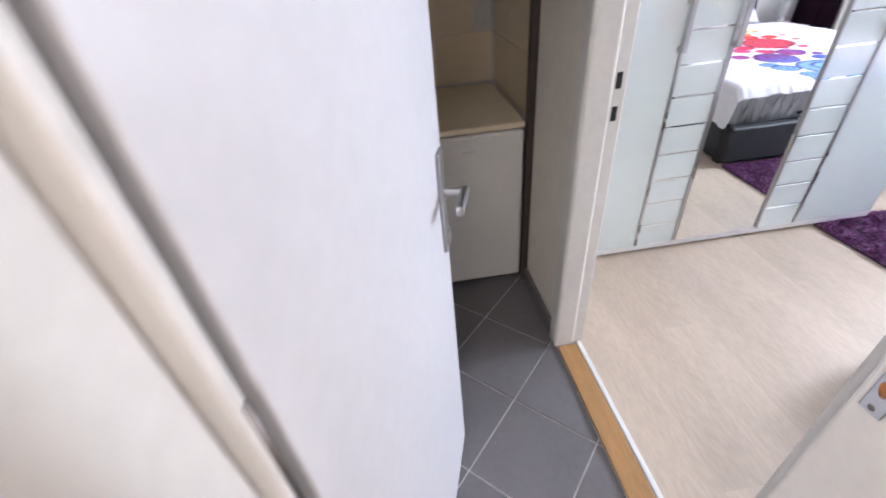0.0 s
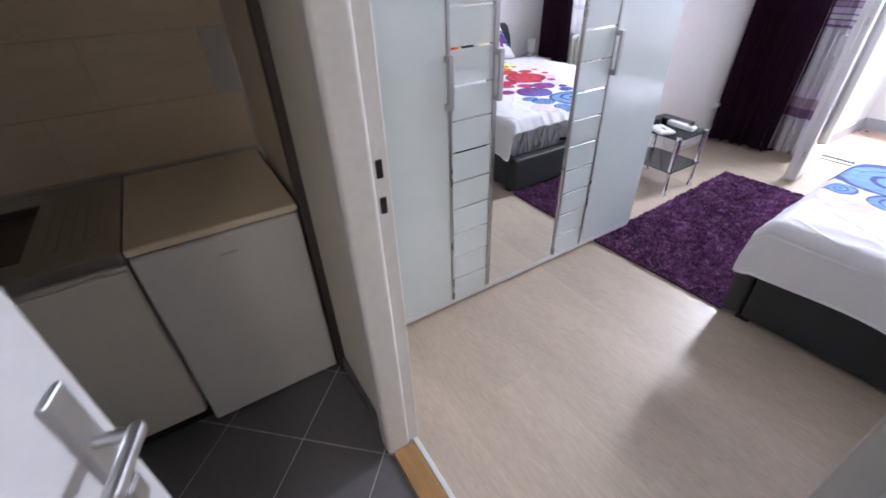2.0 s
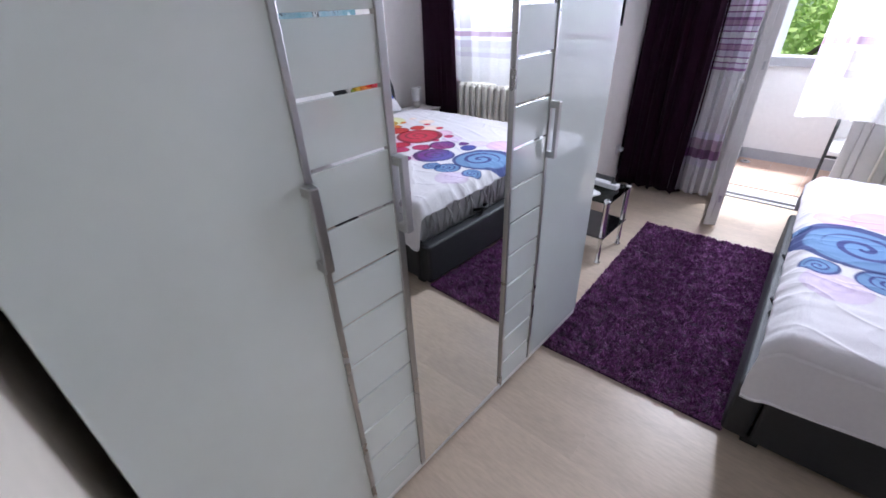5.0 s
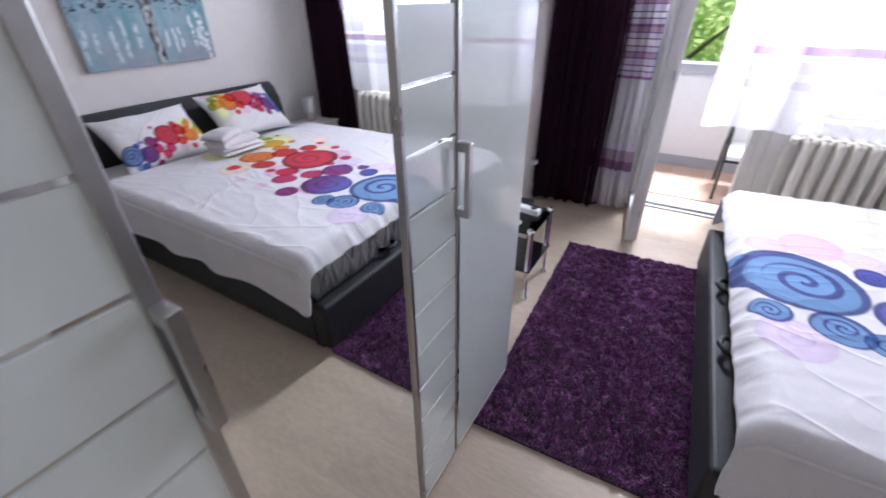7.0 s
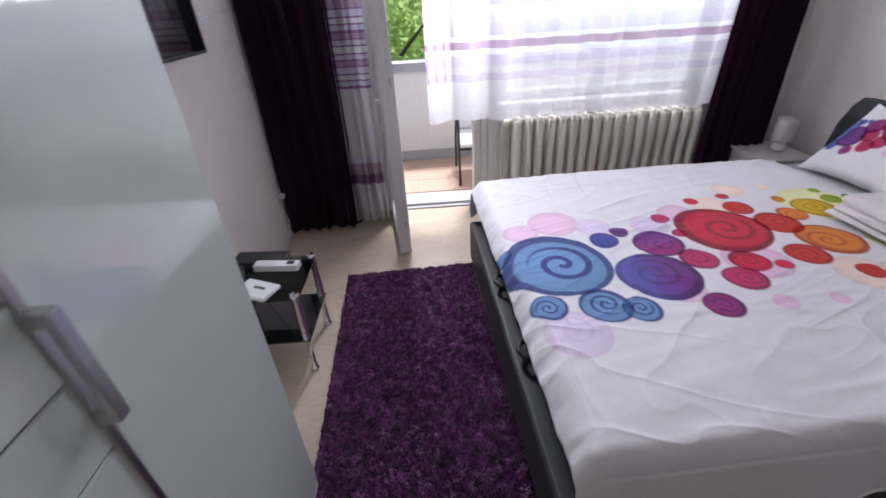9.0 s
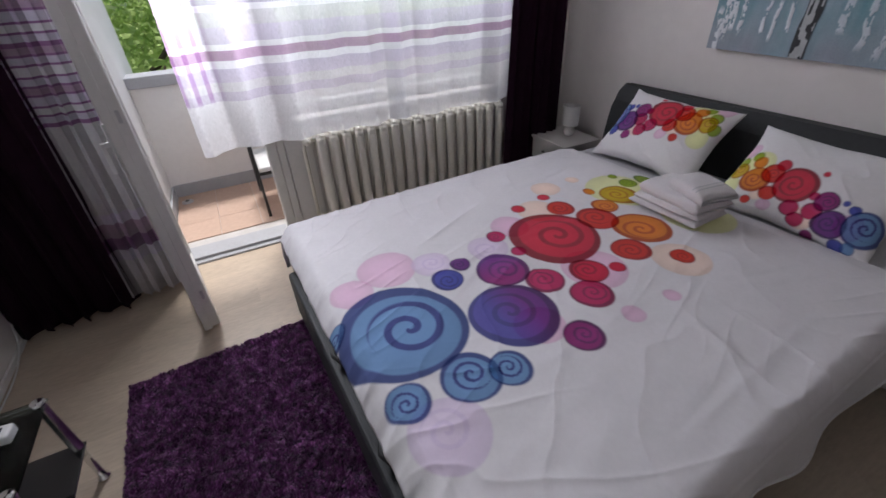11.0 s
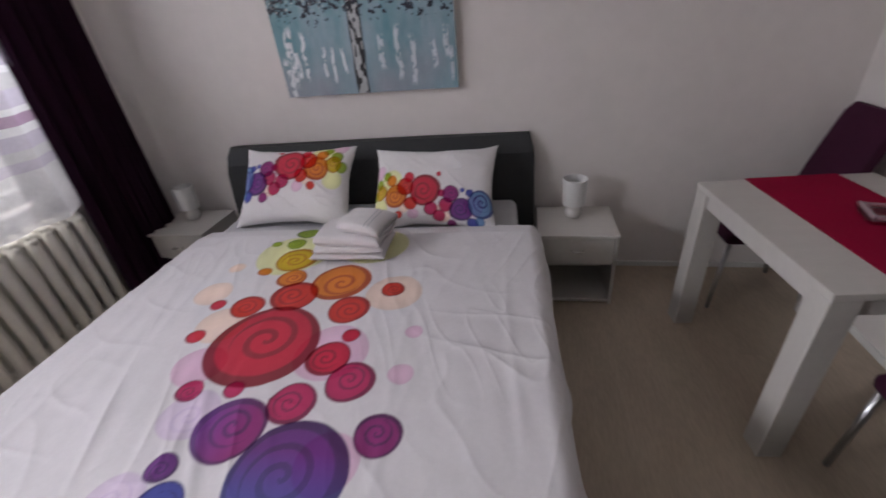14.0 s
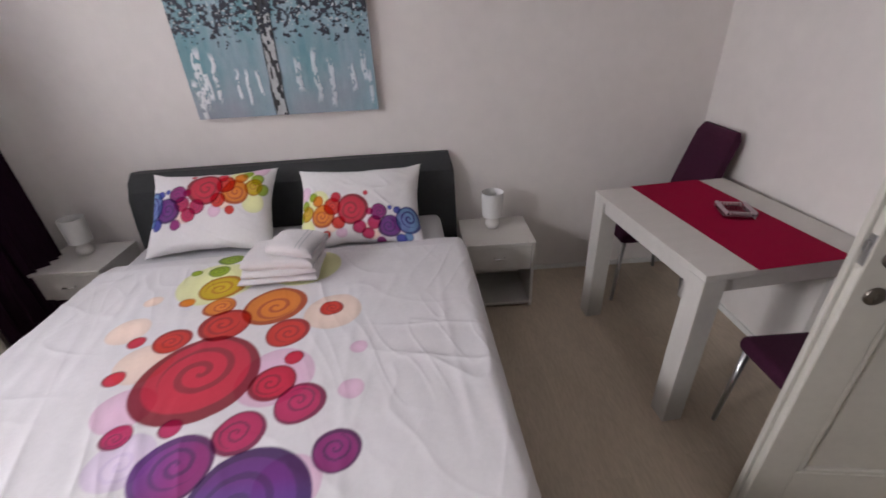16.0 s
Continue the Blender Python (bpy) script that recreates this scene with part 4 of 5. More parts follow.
# ---- nightstands and lamps ----
def nightstand(m, label):
    r = thing("nightstand", m, label, "nightstand", "nightstands beside the bed")
    part("top", boxes((-0.205, -0.175, 0.43, 0.205, 0.18, 0.45), bev=0.003), M_TABLE, r)
    part("side", boxes((-0.203, -0.173, 0.0, -0.185, 0.172, 0.43), bev=0.002), M_TABLE, r)
    part("side", boxes((0.185, -0.173, 0.0, 0.203, 0.172, 0.43), bev=0.002), M_TABLE, r)
    part("bottom", boxes((-0.185, -0.172, 0.02, 0.185, 0.17, 0.04), bev=0.002), M_TABLE, r)
    part("shelf", boxes((-0.185, -0.172, 0.255, 0.185, 0.15, 0.271), bev=0.002), M_TABLE, r)
    part("back", boxes((-0.185, -0.173, 0.04, 0.185, -0.165, 0.43)), M_TABLE, r)
    d = part("drawer", boxes((-0.182, 0.152, 0.275, 0.182, 0.170, 0.425), bev=0.002), M_TABLE, r)
    b = bmesh.new()
    tube(b, [(-0.03, 0.17, 0.355), (-0.028, 0.188, 0.355), (0.028, 0.188, 0.355), (0.03, 0.17, 0.355)], 0.006, 8)
    part("handle", b, M_CHROME, d, "small chrome drawer handle", True)
    return r


nightstand(pose(2.205, -1.215, 0), "white nightstand with one drawer and an open shelf")
nightstand(pose(4.625, -1.215, 0), "white nightstand with one drawer in the curtain corner")


def table_lamp(m, label):
    r = thing("table_lamp", m, label, "lamp", "bedside lamps")
    b = bmesh.new()
    lathe(b, [(0.022, 0.0), (0.034, 0.005), (0.043, 0.020), (0.045, 0.036), (0.041, 0.054), (0.029, 0.068), (0.015, 0.076), (0.012, 0.098)], 28, close=True)
    part("base", b, M_CERAMIC, r, "squat white ceramic base", True)
    b = bmesh.new()
    lathe(b, [(0.060, 0.082), (0.062, 0.15), (0.064, 0.228), (0.061, 0.228), (0.059, 0.15), (0.057, 0.082), (0.060, 0.082)], 36)
    part("shade", b, M_SHADE, r, "white drum shade")
    b = bmesh.new()
    for k in range(3):
        a = k * 2.094
        tube(b, [(0, 0, 0.20), (0.068 * math.cos(a), 0.068 * math.sin(a), 0.20)], 0.0015, 6)
    part("spider", b, M_NICKEL, r)
    b = bmesh.new()
    lathe(b, [(0.012, 0.098), (0.013, 0.14), (0.026, 0.17), (0.022, 0.195), (0.005, 0.205)], 16)
    part("bulb", b, M_WHITEP, r, "unlit white bulb", True)
    return r


table_lamp(pose(2.215, -1.255, 0.45), "small unlit white bedside lamp with ceramic base")
table_lamp(pose(4.625, -1.255, 0.45), "small unlit white bedside lamp with ceramic base")

# ---- painting ----
pn, pm = 260, 190
pa = np.linspace(0, 0.98, pn)
pz2 = np.linspace(0, 0.72, pm)
PA, PZ = np.meshgrid(pa, pz2, indexing="ij")
f1 = vnoise(PA * 14, PZ * 3.5, 40)
f2 = vnoise(PA * 55, PZ * 22, 41)
f3 = vnoise(PA * 5, PZ * 5, 42)
teal, pale, grey = (np.array(lin(*c)) for c in ((92, 146, 156), (152, 172, 184), (156, 157, 168)))
mixv = np.clip(f1 * 0.9 + f2 * 0.35 - 0.1, 0, 1)[..., None]
pc = teal * (1 - mixv) + pale * mixv
low = np.clip((0.26 - PZ) / 0.2, 0, 1)[..., None] * np.clip(f3 * 1.6 - 0.3, 0, 1)[..., None]
pc = pc * (1 - 0.75 * low) + grey * 0.75 * low
relief = 0.0015 * f2
STREAKS = [(0.07, 0.20, 0.05, 0.33), (0.035, 0.09, 0.03, 0.24), (0.10, 0.17, 0.03, 0.16), (0.15, 0.20, 0.025, 0.26), (0.26, 0.16, 0.02, 0.18), (0.31, 0.15, 0.018, 0.19), (0.37, 0.17, 0.018, 0.14), (0.58, 0.20, 0.035, 0.18), (0.68, 0.19, 0.03, 0.28), (0.755, 0.15, 0.03, 0.26), (0.87, 0.17, 0.03, 0.15), (0.93, 0.23, 0.03, 0.16), (0.955, 0.12, 0.02, 0.18)]
for k, (cx, cz0, w, h) in enumerate(STREAKS):
    d = np.maximum(np.abs(PA - cx + 0.02 * (vnoise(PZ * 18, PZ * 0, 60 + k) - 0.5)) / (w / 2), np.abs(PZ - cz0) / (h / 2))
    a = np.clip((1.0 - d) * 4, 0, 1) * (vnoise(PA * 70, PZ * 45, 80 + k) * 0.6 + vnoise(PA * 160, PZ * 90, 30 + k) * 0.4 > 0.40)
    br = 0.95 if cx < 0.4 else 0.62
    pc = pc * (1 - a[..., None] * br) + np.array([0.80, 0.82, 0.84]) * a[..., None] * br
    relief = relief + 0.002 * a
tx = 0.46 + 0.03 * (PZ - 0.3) + 0.0 * PZ
tw = 0.038 + 0.02 * np.clip((PZ - 0.45) / 0.2, 0, 1)
ta = np.clip((1 - np.abs(PA - tx - 0.008 * (vnoise(PZ * 15, PZ * 0, 7) - 0.5)) / tw) * 6, 0, 1)
bark = (vnoise(PA * 70, PZ * 30, 15) > 0.43) & (np.abs(PA - tx) < tw * 0.72) & (PZ < 0.50)
tcol = np.where(bark[..., None], np.array([0.45, 0.46, 0.46]), np.array([0.012, 0.013, 0.016]))
pc = pc * (1 - ta[..., None]) + tcol * ta[..., None]
relief = relief + 0.002 * ta
crown = np.clip((PZ - 0.37 + 0.05 * vnoise(PA * 9, PA * 0, 22)) / 0.16, 0, 1)
lf = vnoise(PA * 62, PZ * 62, 23) * 0.65 + vnoise(PA * 140, PZ * 140, 24) * 0.35
la2 = (lf > 0.74 - 0.26 * crown) & (crown > 0.01)
pc = np.where(la2[..., None], np.array([0.016, 0.02, 0.035]), pc)
sp = (vnoise(PA * 120, PZ * 120, 27) > 0.86) & (crown > 0.5)
pc = np.where(sp[..., None], np.array([0.6, 0.64, 0.66]), pc)
relief = relief + 0.002 * la2
pco = np.stack([0.98 - PA, relief, PZ], -1).reshape(-1, 3)
pc = pc.reshape(-1, 3)
pic = thing("painting", pose(2.83, -1.412, 1.145), "unframed canvas painting of a dark tree on teal", "painting")
pme = grid_mesh("painted_face", pco, pn, pm, pc)
pme.materials.append(M_CANVAS)
pf = new("painted_face", pme)
pf.parent = pic
part("stretcher", boxes((0.002, -0.033, 0.002, 0.978, -0.002, 0.718), bev=0.003), M_CANVASEDGE, pic)

# ---- rug ----
rug_m = pose(3.21, 1.395, 0.008, 0, 0, 2.6)
rug = thing("rug", rug_m, "shaggy dark purple rug on the laminate floor", "rug")
RWX, RWY = 0.845, 0.405
part("backing", boxes((-RWX, -RWY, 0.0, RWX, RWY, 0.010), bev=0.003), M_RUGBASE, rug)
N = 115000
bx, by = rng.uniform(-RWX, RWX, N), rng.uniform(-RWY, RWY, N)
leanx = (vnoise(bx * 48 + 90, by * 48 + 90, 1) - 0.5) * 0.034 + rng.normal(0, 0.005, N)
leany = (vnoise(bx * 48 + 90, by * 48 + 70, 2) - 0.5) * 0.034 + rng.normal(0, 0.005, N)
hh = 0.011 + 0.024 * vnoise(bx * 48 + 80, by * 48 + 80, 3) + rng.normal(0, 0.002, N)
rim = np.clip(np.minimum(RWX - np.abs(bx), RWY - np.abs(by)) / 0.02, 0.25, 1)
leanx, leany = leanx * rim, leany * rim
th = rng.uniform(0, math.pi, N)
w = rng.uniform(0.0024, 0.0046, N)
v0 = np.stack([bx - w * np.cos(th), by - w * np.sin(th), np.full(N, 0.008)], -1)
v1 = np.stack([bx + w * np.cos(th), by + w * np.sin(th), np.full(N, 0.008)], -1)
v2 = np.stack([bx + leanx * 0.6 + w * np.cos(th) * 0.8, by + leany * 0.6 + w * np.sin(th) * 0.8, hh * 0.8], -1)
v3 = np.stack([bx + leanx, by + leany, hh], -1)
tv = np.stack([v0, v1, v2, v3], 1).reshape(-1, 3)
i0 = np.arange(N)[:, None] * 4
tf = np.concatenate([i0 + np.array([[0, 1, 2]]), i0 + np.array([[0, 2, 3]])], 0)
tme = bpy.data.meshes.new("pile")
tme.from_pydata(tv.tolist(), [], tf.tolist())
tme.materials.append(M_TUFT)
pile = new("pile", tme)
pile.parent = rug
tagged(pile, "dense purple shag pile", kind="stuff")

# ---- radiator ----
rd = thing("radiator", pose(4.90, 0.0, 0), "cream cast column radiator under the window", "radiator")
sec = bmesh.new()
for dx, r in ((-0.062, 0.0285), (0.05, 0.02)):
    tube(sec, [(dx, 0, 0.15), (dx, 0, 0.19), (dx, 0, 0.68), (dx, 0, 0.73)], [r * 0.8, r, r, r * 0.8], 10)
for z in (0.165, 0.715):
    tube(sec, [(-0.090, 0, z), (-0.080, 0, z), (0.060, 0, z), (0.070, 0, z)], [0.012, 0.0225, 0.0225, 0.012], 10)
    tube(sec, [(0.0, -0.041, z), (0.0, 0.041, z)], 0.02, 10)
tube(sec, [(-0.075, 0, 0.728), (-0.055, 0, 0.738), (0.045, 0, 0.738), (0.06, 0, 0.728)], [0.016, 0.019, 0.019, 0.014], 10)
sec.normal_update()
sme = bpy.data.meshes.new("section")
sec.to_mesh(sme)
sec.free()
sme.shade_smooth()
sme.materials.append(M_RAD)
for k in range(17):
    o = new("section", sme)
    o.parent = rd
    o.location = (0, 0.60 - 0.0835 * k, 0)
b = bmesh.new()
tube(b, [(0.0, 0.64, 0.715), (0.0, 0.675, 0.715)], 0.014)
tube(b, [(-0.03, 0.675, 0.715), (0.04, 0.675, 0.715)], 0.018, 12)
tube(b, [(-0.03, 0.675, 0.715), (-0.045, 0.69, 0.71)], 0.022, 12)
part("valve", b, M_RAD, rd, "painted valve", True)
b = bmesh.new()
tube(b, [(0.02, 0.66, 0.715), (0.02, 0.69, 0.70), (0.02, 0.70, 0.64), (0.02, 0.70, 0.0)], 0.011)
tube(b, [(0.0, 0.64, 0.165), (0.0, 0.70, 0.165), (0.01, 0.715, 0.14), (0.01, 0.715, 0.0)], 0.012)
tube(b, [(0.0, 0.66, 0.165), (0.0, 0.695, 0.165)], 0.022, 12)
part("pipe", b, M_RAD, rd, smooth=True)
for y in (0.52, -0.66):
    part("foot", boxes((-0.06, y - 0.02, 0.008, 0.06, y + 0.02, 0.15), bev=0.006), M_RAD, rd)

# ---- curtains ----
def drape(name, y0, y1, x, z0, z1, amp, folds, m, label, thick=0.004, gather=None, seed=0, cat="curtain"):
    ph = [1.3 * math.sin(seed + k * 1.7) for k in range(40)]
    def fn(u, v):
        z = z0 + (z1 - z0) * v
        g = gather(v) if gather else 1.0
        yy = y0 + (y1 - y0) * (0.5 + (u - 0.5) * g)
        s = u * folds * 2 * math.pi + 0.6 * math.sin(u * 9 + seed)
        a = amp * (0.75 + 0.25 * math.sin(u * 13 + seed)) * (1.0 + 0.25 * (1 - v))
        return (x + a * math.sin(s) + 0.012 * math.sin(v * 5 + u * 4 + seed), yy + 0.35 * amp * math.sin(2 * s + 0.8) + 0.008 * math.sin(v * 4 + u * 20), z + (0.006 * math.sin(s * 0.5 + seed) if v == 0 else 0))
    us2 = [k / (folds * 14) for k in range(int(folds * 14) + 1)]
    vs2 = [k / 22 for k in range(23)]
    ob = mesh_ob(name, sheet(fn, us2, vs2, thick), m, True)
    return tagged(ob, label, cat)


drape("curtain", 1.82, 2.36, 4.70, 0.035, 2.42, 0.045, 6, M_CURTAIN, "dark aubergine curtain gathered in the corner", seed=1)
drape("curtain", -1.26, -0.80, 4.80, 0.035, 2.42, 0.04, 6, M_CURTAIN, "dark aubergine curtain hanging beside the radiator", seed=4)
wht, lil, mau, dkm = (0.92, 0.91, 0.94), (0.80, 0.74, 0.88), (0.55, 0.38, 0.53), (0.30, 0.15, 0.31)
BANDS = [(0.0, wht, 0.46), (1.03, lil, 0.42), (1.07, wht, 0.42), (1.12, lil, 0.46), (1.19, wht, 0.62), (1.225, mau, 0.55), (1.275, wht, 0.62), (1.30, lil, 0.48), (1.37, wht, 0.40), (1.44, wht, 0.60), (1.47, lil, 0.35), (1.55, wht, 0.28), (1.66, lil, 0.40), (1.70, wht, 0.28)]
M_SHEER = sheer_mat("white_voile", BANDS, 1.24)
BANDS2 = [(0.0, wht, 0.42), (0.30, lil, 0.5), (0.36, dkm, 0.5), (0.44, mau, 0.5), (0.52, lil, 0.55), (0.58, wht, 0.42)]
for k in range(12):
    BANDS2 += [(1.04 + 0.041 * k, dkm, 0.66), (1.051 + 0.041 * k, (lil, wht, lil, mau)[k % 4], 0.5)]
BANDS2 += [(1.55, lil, 0.44)]
M_SHEER2 = sheer_mat("striped_voile", BANDS2)
drape("sheer_curtain", -0.82, 1.24, 4.775, 0.775, 2.42, 0.030, 9, M_SHEER, "white voile curtain with lilac stripes over the radiator", 0.0, seed=2)
drape("sheer_curtain", 1.60, 1.93, 4.74, 0.06, 2.42, 0.028, 5, M_SHEER2, "striped lilac voile bunched beside the open sash", 0.0, seed=3)
rod = bmesh.new()
tube(rod, [(4.78, -1.42, 2.45), (4.78, 2.36, 2.45)], 0.012, 12)
tagged(mesh_ob("curtain_rail", rod, M_LACQ, True), "white curtain rail above the window", "curtain rail")

# ---- television and glass side table ----
tvt = thing("television", pose(3.25, 2.30, 1.375), "slim black television mounted on the wall", "television")
part("screen", boxes((0.012, -0.042, 0.014, 0.708, -0.036, 0.41)), M_BLACKGLASS, tvt)
part("housing", boxes((0.0, -0.036, 0.0, 0.72, 0.0, 0.424), bev=0.005), M_BLACKP, tvt)
part("bezel", boxes((0.0, -0.044, 0.0, 0.72, -0.037, 0.013), (0.0, -0.044, 0.411, 0.72, -0.037, 0.424), (0.0, -0.044, 0.013, 0.011, -0.037, 0.411), (0.709, -0.044, 0.013, 0.72, -0.037, 0.411), bev=0.002), M_BLACKP, tvt)
part("wall_bracket", boxes((0.26, 0.0, 0.12, 0.46, 0.079, 0.32), bev=0.003), M_BLACK, tvt)
gt = thing("glass_side_table", pose(3.43, 2.08, 0.008), "chrome and glass side table with a black shelf", "side table")
TX, TY, TH = 0.185, 0.21, 0.445
part("glass_top", boxes((-TX, -TY, TH - 0.008, TX, TY, TH), bev=0.002), M_SMOKE, gt, "clear glass top")
part("shelf", boxes((-TX, -TY, 0.19, TX, TY, 0.198), bev=0.002), M_BLACKGLASS, gt, "black glass shelf")
for x in (-TX + 0.02, TX - 0.02):
    for y in (-TY + 0.02, TY - 0.02):
        b = bmesh.new()
        lathe(b, [(0.021, 0.0), (0.021, 0.012), (0.012, 0.016), (0.012, 0.18), (0.019, 0.184), (0.019, 0.205), (0.018, 0.207), (0.018, TH - 0.02), (0.021, TH - 0.016), (0.021, TH + 0.010), (0.016, TH + 0.014)], 20, x, y, True)
        part("leg", b, M_CHROME, gt, "chrome tube leg", True)
TT = TH + 0.008
bx1 = thing("receiver_box", pose(3.575, 2.13, TT, 0, 0, 86), "flat black receiver box on the glass table", "receiver")
part("case", boxes((-0.13, -0.05, 0.0, 0.13, 0.06, 0.032), bev=0.004), M_BLACKP, bx1)
part("front", boxes((-0.125, -0.053, 0.004, 0.125, -0.05, 0.028)), M_BLACKGLASS, bx1)
bx2 = thing("extension_socket", pose(3.50, 2.03, TT, 0, 0, 84), "white plastic power strip on the glass table", "power strip")
part("case", boxes((-0.11, -0.028, 0.0, 0.11, 0.028, 0.035), bev=0.008, seg=3), M_WHITEP, bx2)
part("switch", boxes((-0.09, -0.012, 0.035, -0.055, 0.012, 0.040), bev=0.002), M_BLACKP, bx2, "dark switch")
bx3 = thing("router", pose(3.315, 2.07, TT + 0.001, 0, 0, -24), "white wireless router with a dark label", "router")
part("case", boxes((-0.06, -0.09, 0.0, 0.06, 0.09, 0.024), bev=0.011, seg=3), M_WHITEP, bx3)
part("label", boxes((0.0, -0.045, 0.0238, 0.014, 0.015, 0.0252)), M_BLACKP, bx3, "dark label strip")
ad = thing("power_adapter", pose(3.43, 2.20, TT, 0, 0, 20), "black plug-in power adapter with cable", "adapter")
part("case", boxes((-0.045, -0.035, 0.0, 0.045, 0.035, 0.05), bev=0.01, seg=3), M_BLACKP, ad)


def cable(name, pts, r, m, label):
    cu = bpy.data.curves.new(name, "CURVE")
    cu.dimensions, cu.bevel_depth, cu.bevel_resolution = "3D", r, 2
    sp2 = cu.splines.new("NURBS")
    sp2.points.add(len(pts) - 1)
    for p, c in zip(sp2.points, pts):
        p.co = (*c, 1)
    sp2.use_endpoint_u, sp2.order_u = True, 4
    cu.materials.append(m)
    return tagged(new(name, cu), label, "cable")


cable("black_cable", [(3.30, 2.17, 0.50), (3.24, 2.10, 0.54), (3.20, 2.20, 0.52), (3.22, 2.30, 0.40), (3.3, 2.35, 0.2), (3.42, 2.35, 0.012)], 0.004, M_BLACKP, "black power cable hanging behind the glass table")
cable("white_cable", [(3.55, 2.05, 0.47), (3.66, 2.16, 0.42), (3.72, 2.30, 0.25), (3.95, 2.33, 0.06), (4.3, 2.34, 0.014), (4.62, 2.36, 0.014), (4.70, 2.365, 0.20), (4.71, 2.365, 0.36)], 0.004, M_WHITEP, "white cable running along the wall to a socket")
so = thing("wall_socket", pose(4.62, 2.38, 0.36), "white wall socket near the curtain", "socket")
part("plate", boxes((-0.04, -0.012, -0.04, 0.04, 0.0, 0.04), bev=0.004), M_WHITEP, so)
part("plug", boxes((-0.018, -0.045, -0.018, 0.018, -0.012, 0.018), bev=0.006), M_WHITEP, so)
cable("tv_cable", [(3.985, 2.372, 1.49), (4.15, 2.372, 1.50), (4.35, 2.372, 1.515), (4.62, 2.372, 1.53)], 0.008, M_LACQ, "white cable duct running along the wall")

# ---- dining table, chairs ----
tb = thing("dining_table", pose(1.325, -0.61, 0, 0, 0, 5.5), "white wooden dining table with thick square legs", "table")
AX, AY = 0.36, 0.415
part("tabletop", boxes((-AX, -AY, 0.728, AX, AY, 0.755), bev=0.003), M_TABLE, tb)
part("apron", boxes((-AX + 0.09, AY - 0.035, 0.665, AX - 0.09, AY - 0.015, 0.728), bev=0.002), M_TABLE, tb)
part("apron", boxes((-AX + 0.09, -AY + 0.015, 0.665, AX - 0.09, -AY + 0.035, 0.728), bev=0.002), M_TABLE, tb)
part("apron", boxes((AX - 0.035, -AY + 0.09, 0.665, AX - 0.015, AY - 0.09, 0.728), bev=0.002), M_TABLE, tb)
part("apron", boxes((-AX + 0.015, -AY + 0.09, 0.665, -AX + 0.035, AY - 0.09, 0.728), bev=0.002), M_TABLE, tb)
for sx in (-1, 1):
    for sy in (-1, 1):
        a, b2 = sx * (AX - 0.002), sx * (AX - 0.09)
        c, d2 = sy * (AY - 0.002), sy * (AY - 0.09)
        part("leg", boxes((min(a, b2), min(c, d2), 0.0, max(a, b2), max(c, d2), 0.727), bev=0.003), M_TABLE, tb)
rn = tagged(mesh_ob("table_runner", boxes((1.325 - 0.0, -0.56, 0, 1.325, -0.56, 0)), M_RUNNER), "magenta cloth runner across the table", "table runner")
b = bmesh.new()
box(b, -0.20, -AY - 0.004, 0.0, 0.175, AY + 0.004, 0.003, bev=0.001)
rn.data.clear_geometry()
b.to_mesh(rn.data)
b.free()
rn.matrix_world = pose(1.315, -0.61, 0.7555, 0, 0, 5.5)
ash = thing("ashtray", pose(1.245, -0.62, 0.7585, 0, 0, -14), "square cut-crystal glass ashtray on the runner", "ashtray")
M_CRYSTAL = glass_mat("crystal", (0.93, 0.90, 0.93))
M_CUT = glass_mat("cut_crystal", (0.96, 0.84, 0.88))
M_RIM = mat("crystal_rim", (0.80, 0.70, 0.74), 0.08, var=0.15, scale=70, coat=0.8)
part("base", boxes((-0.062, -0.062, 0.0, 0.062, 0.062, 0.012), bev=0.004), M_CRYSTAL, ash)
for r0 in ((-0.065, -0.065, 0.012, -0.046, 0.065, 0.034), (0.046, -0.065, 0.012, 0.065, 0.065, 0.034), (-0.046, 0.046, 0.012, 0.046, 0.065, 0.030), (-0.046, -0.065, 0.012, 0.046, -0.046, 0.030)):
    part("wall", boxes(r0, bev=0.005), M_CUT, ash)
    x0, y0, x1, y1, zt = r0[0], r0[1], r0[3], r0[4], r0[5]
    cut = bmesh.new()
    n = 7
    for k in range(n):
        if x1 - x0 > y1 - y0:
            a = x0 + (x1 - x0) * (k + 0.5) / n
            box(cut, a - 0.003, y0 + 0.003, zt - 0.012, a + 0.002, y1 - 0.003, zt + 0.001, bev=0.001)
        else:
            a = y0 + (y1 - y0) * (k + 0.5) / n
            box(cut, x0 + 0.003, a - 0.003, zt - 0.012, x1 - 0.003, a + 0.002, zt + 0.001, bev=0.001)
    part("facet", cut, M_RIM, ash, "sparkling cut facets")


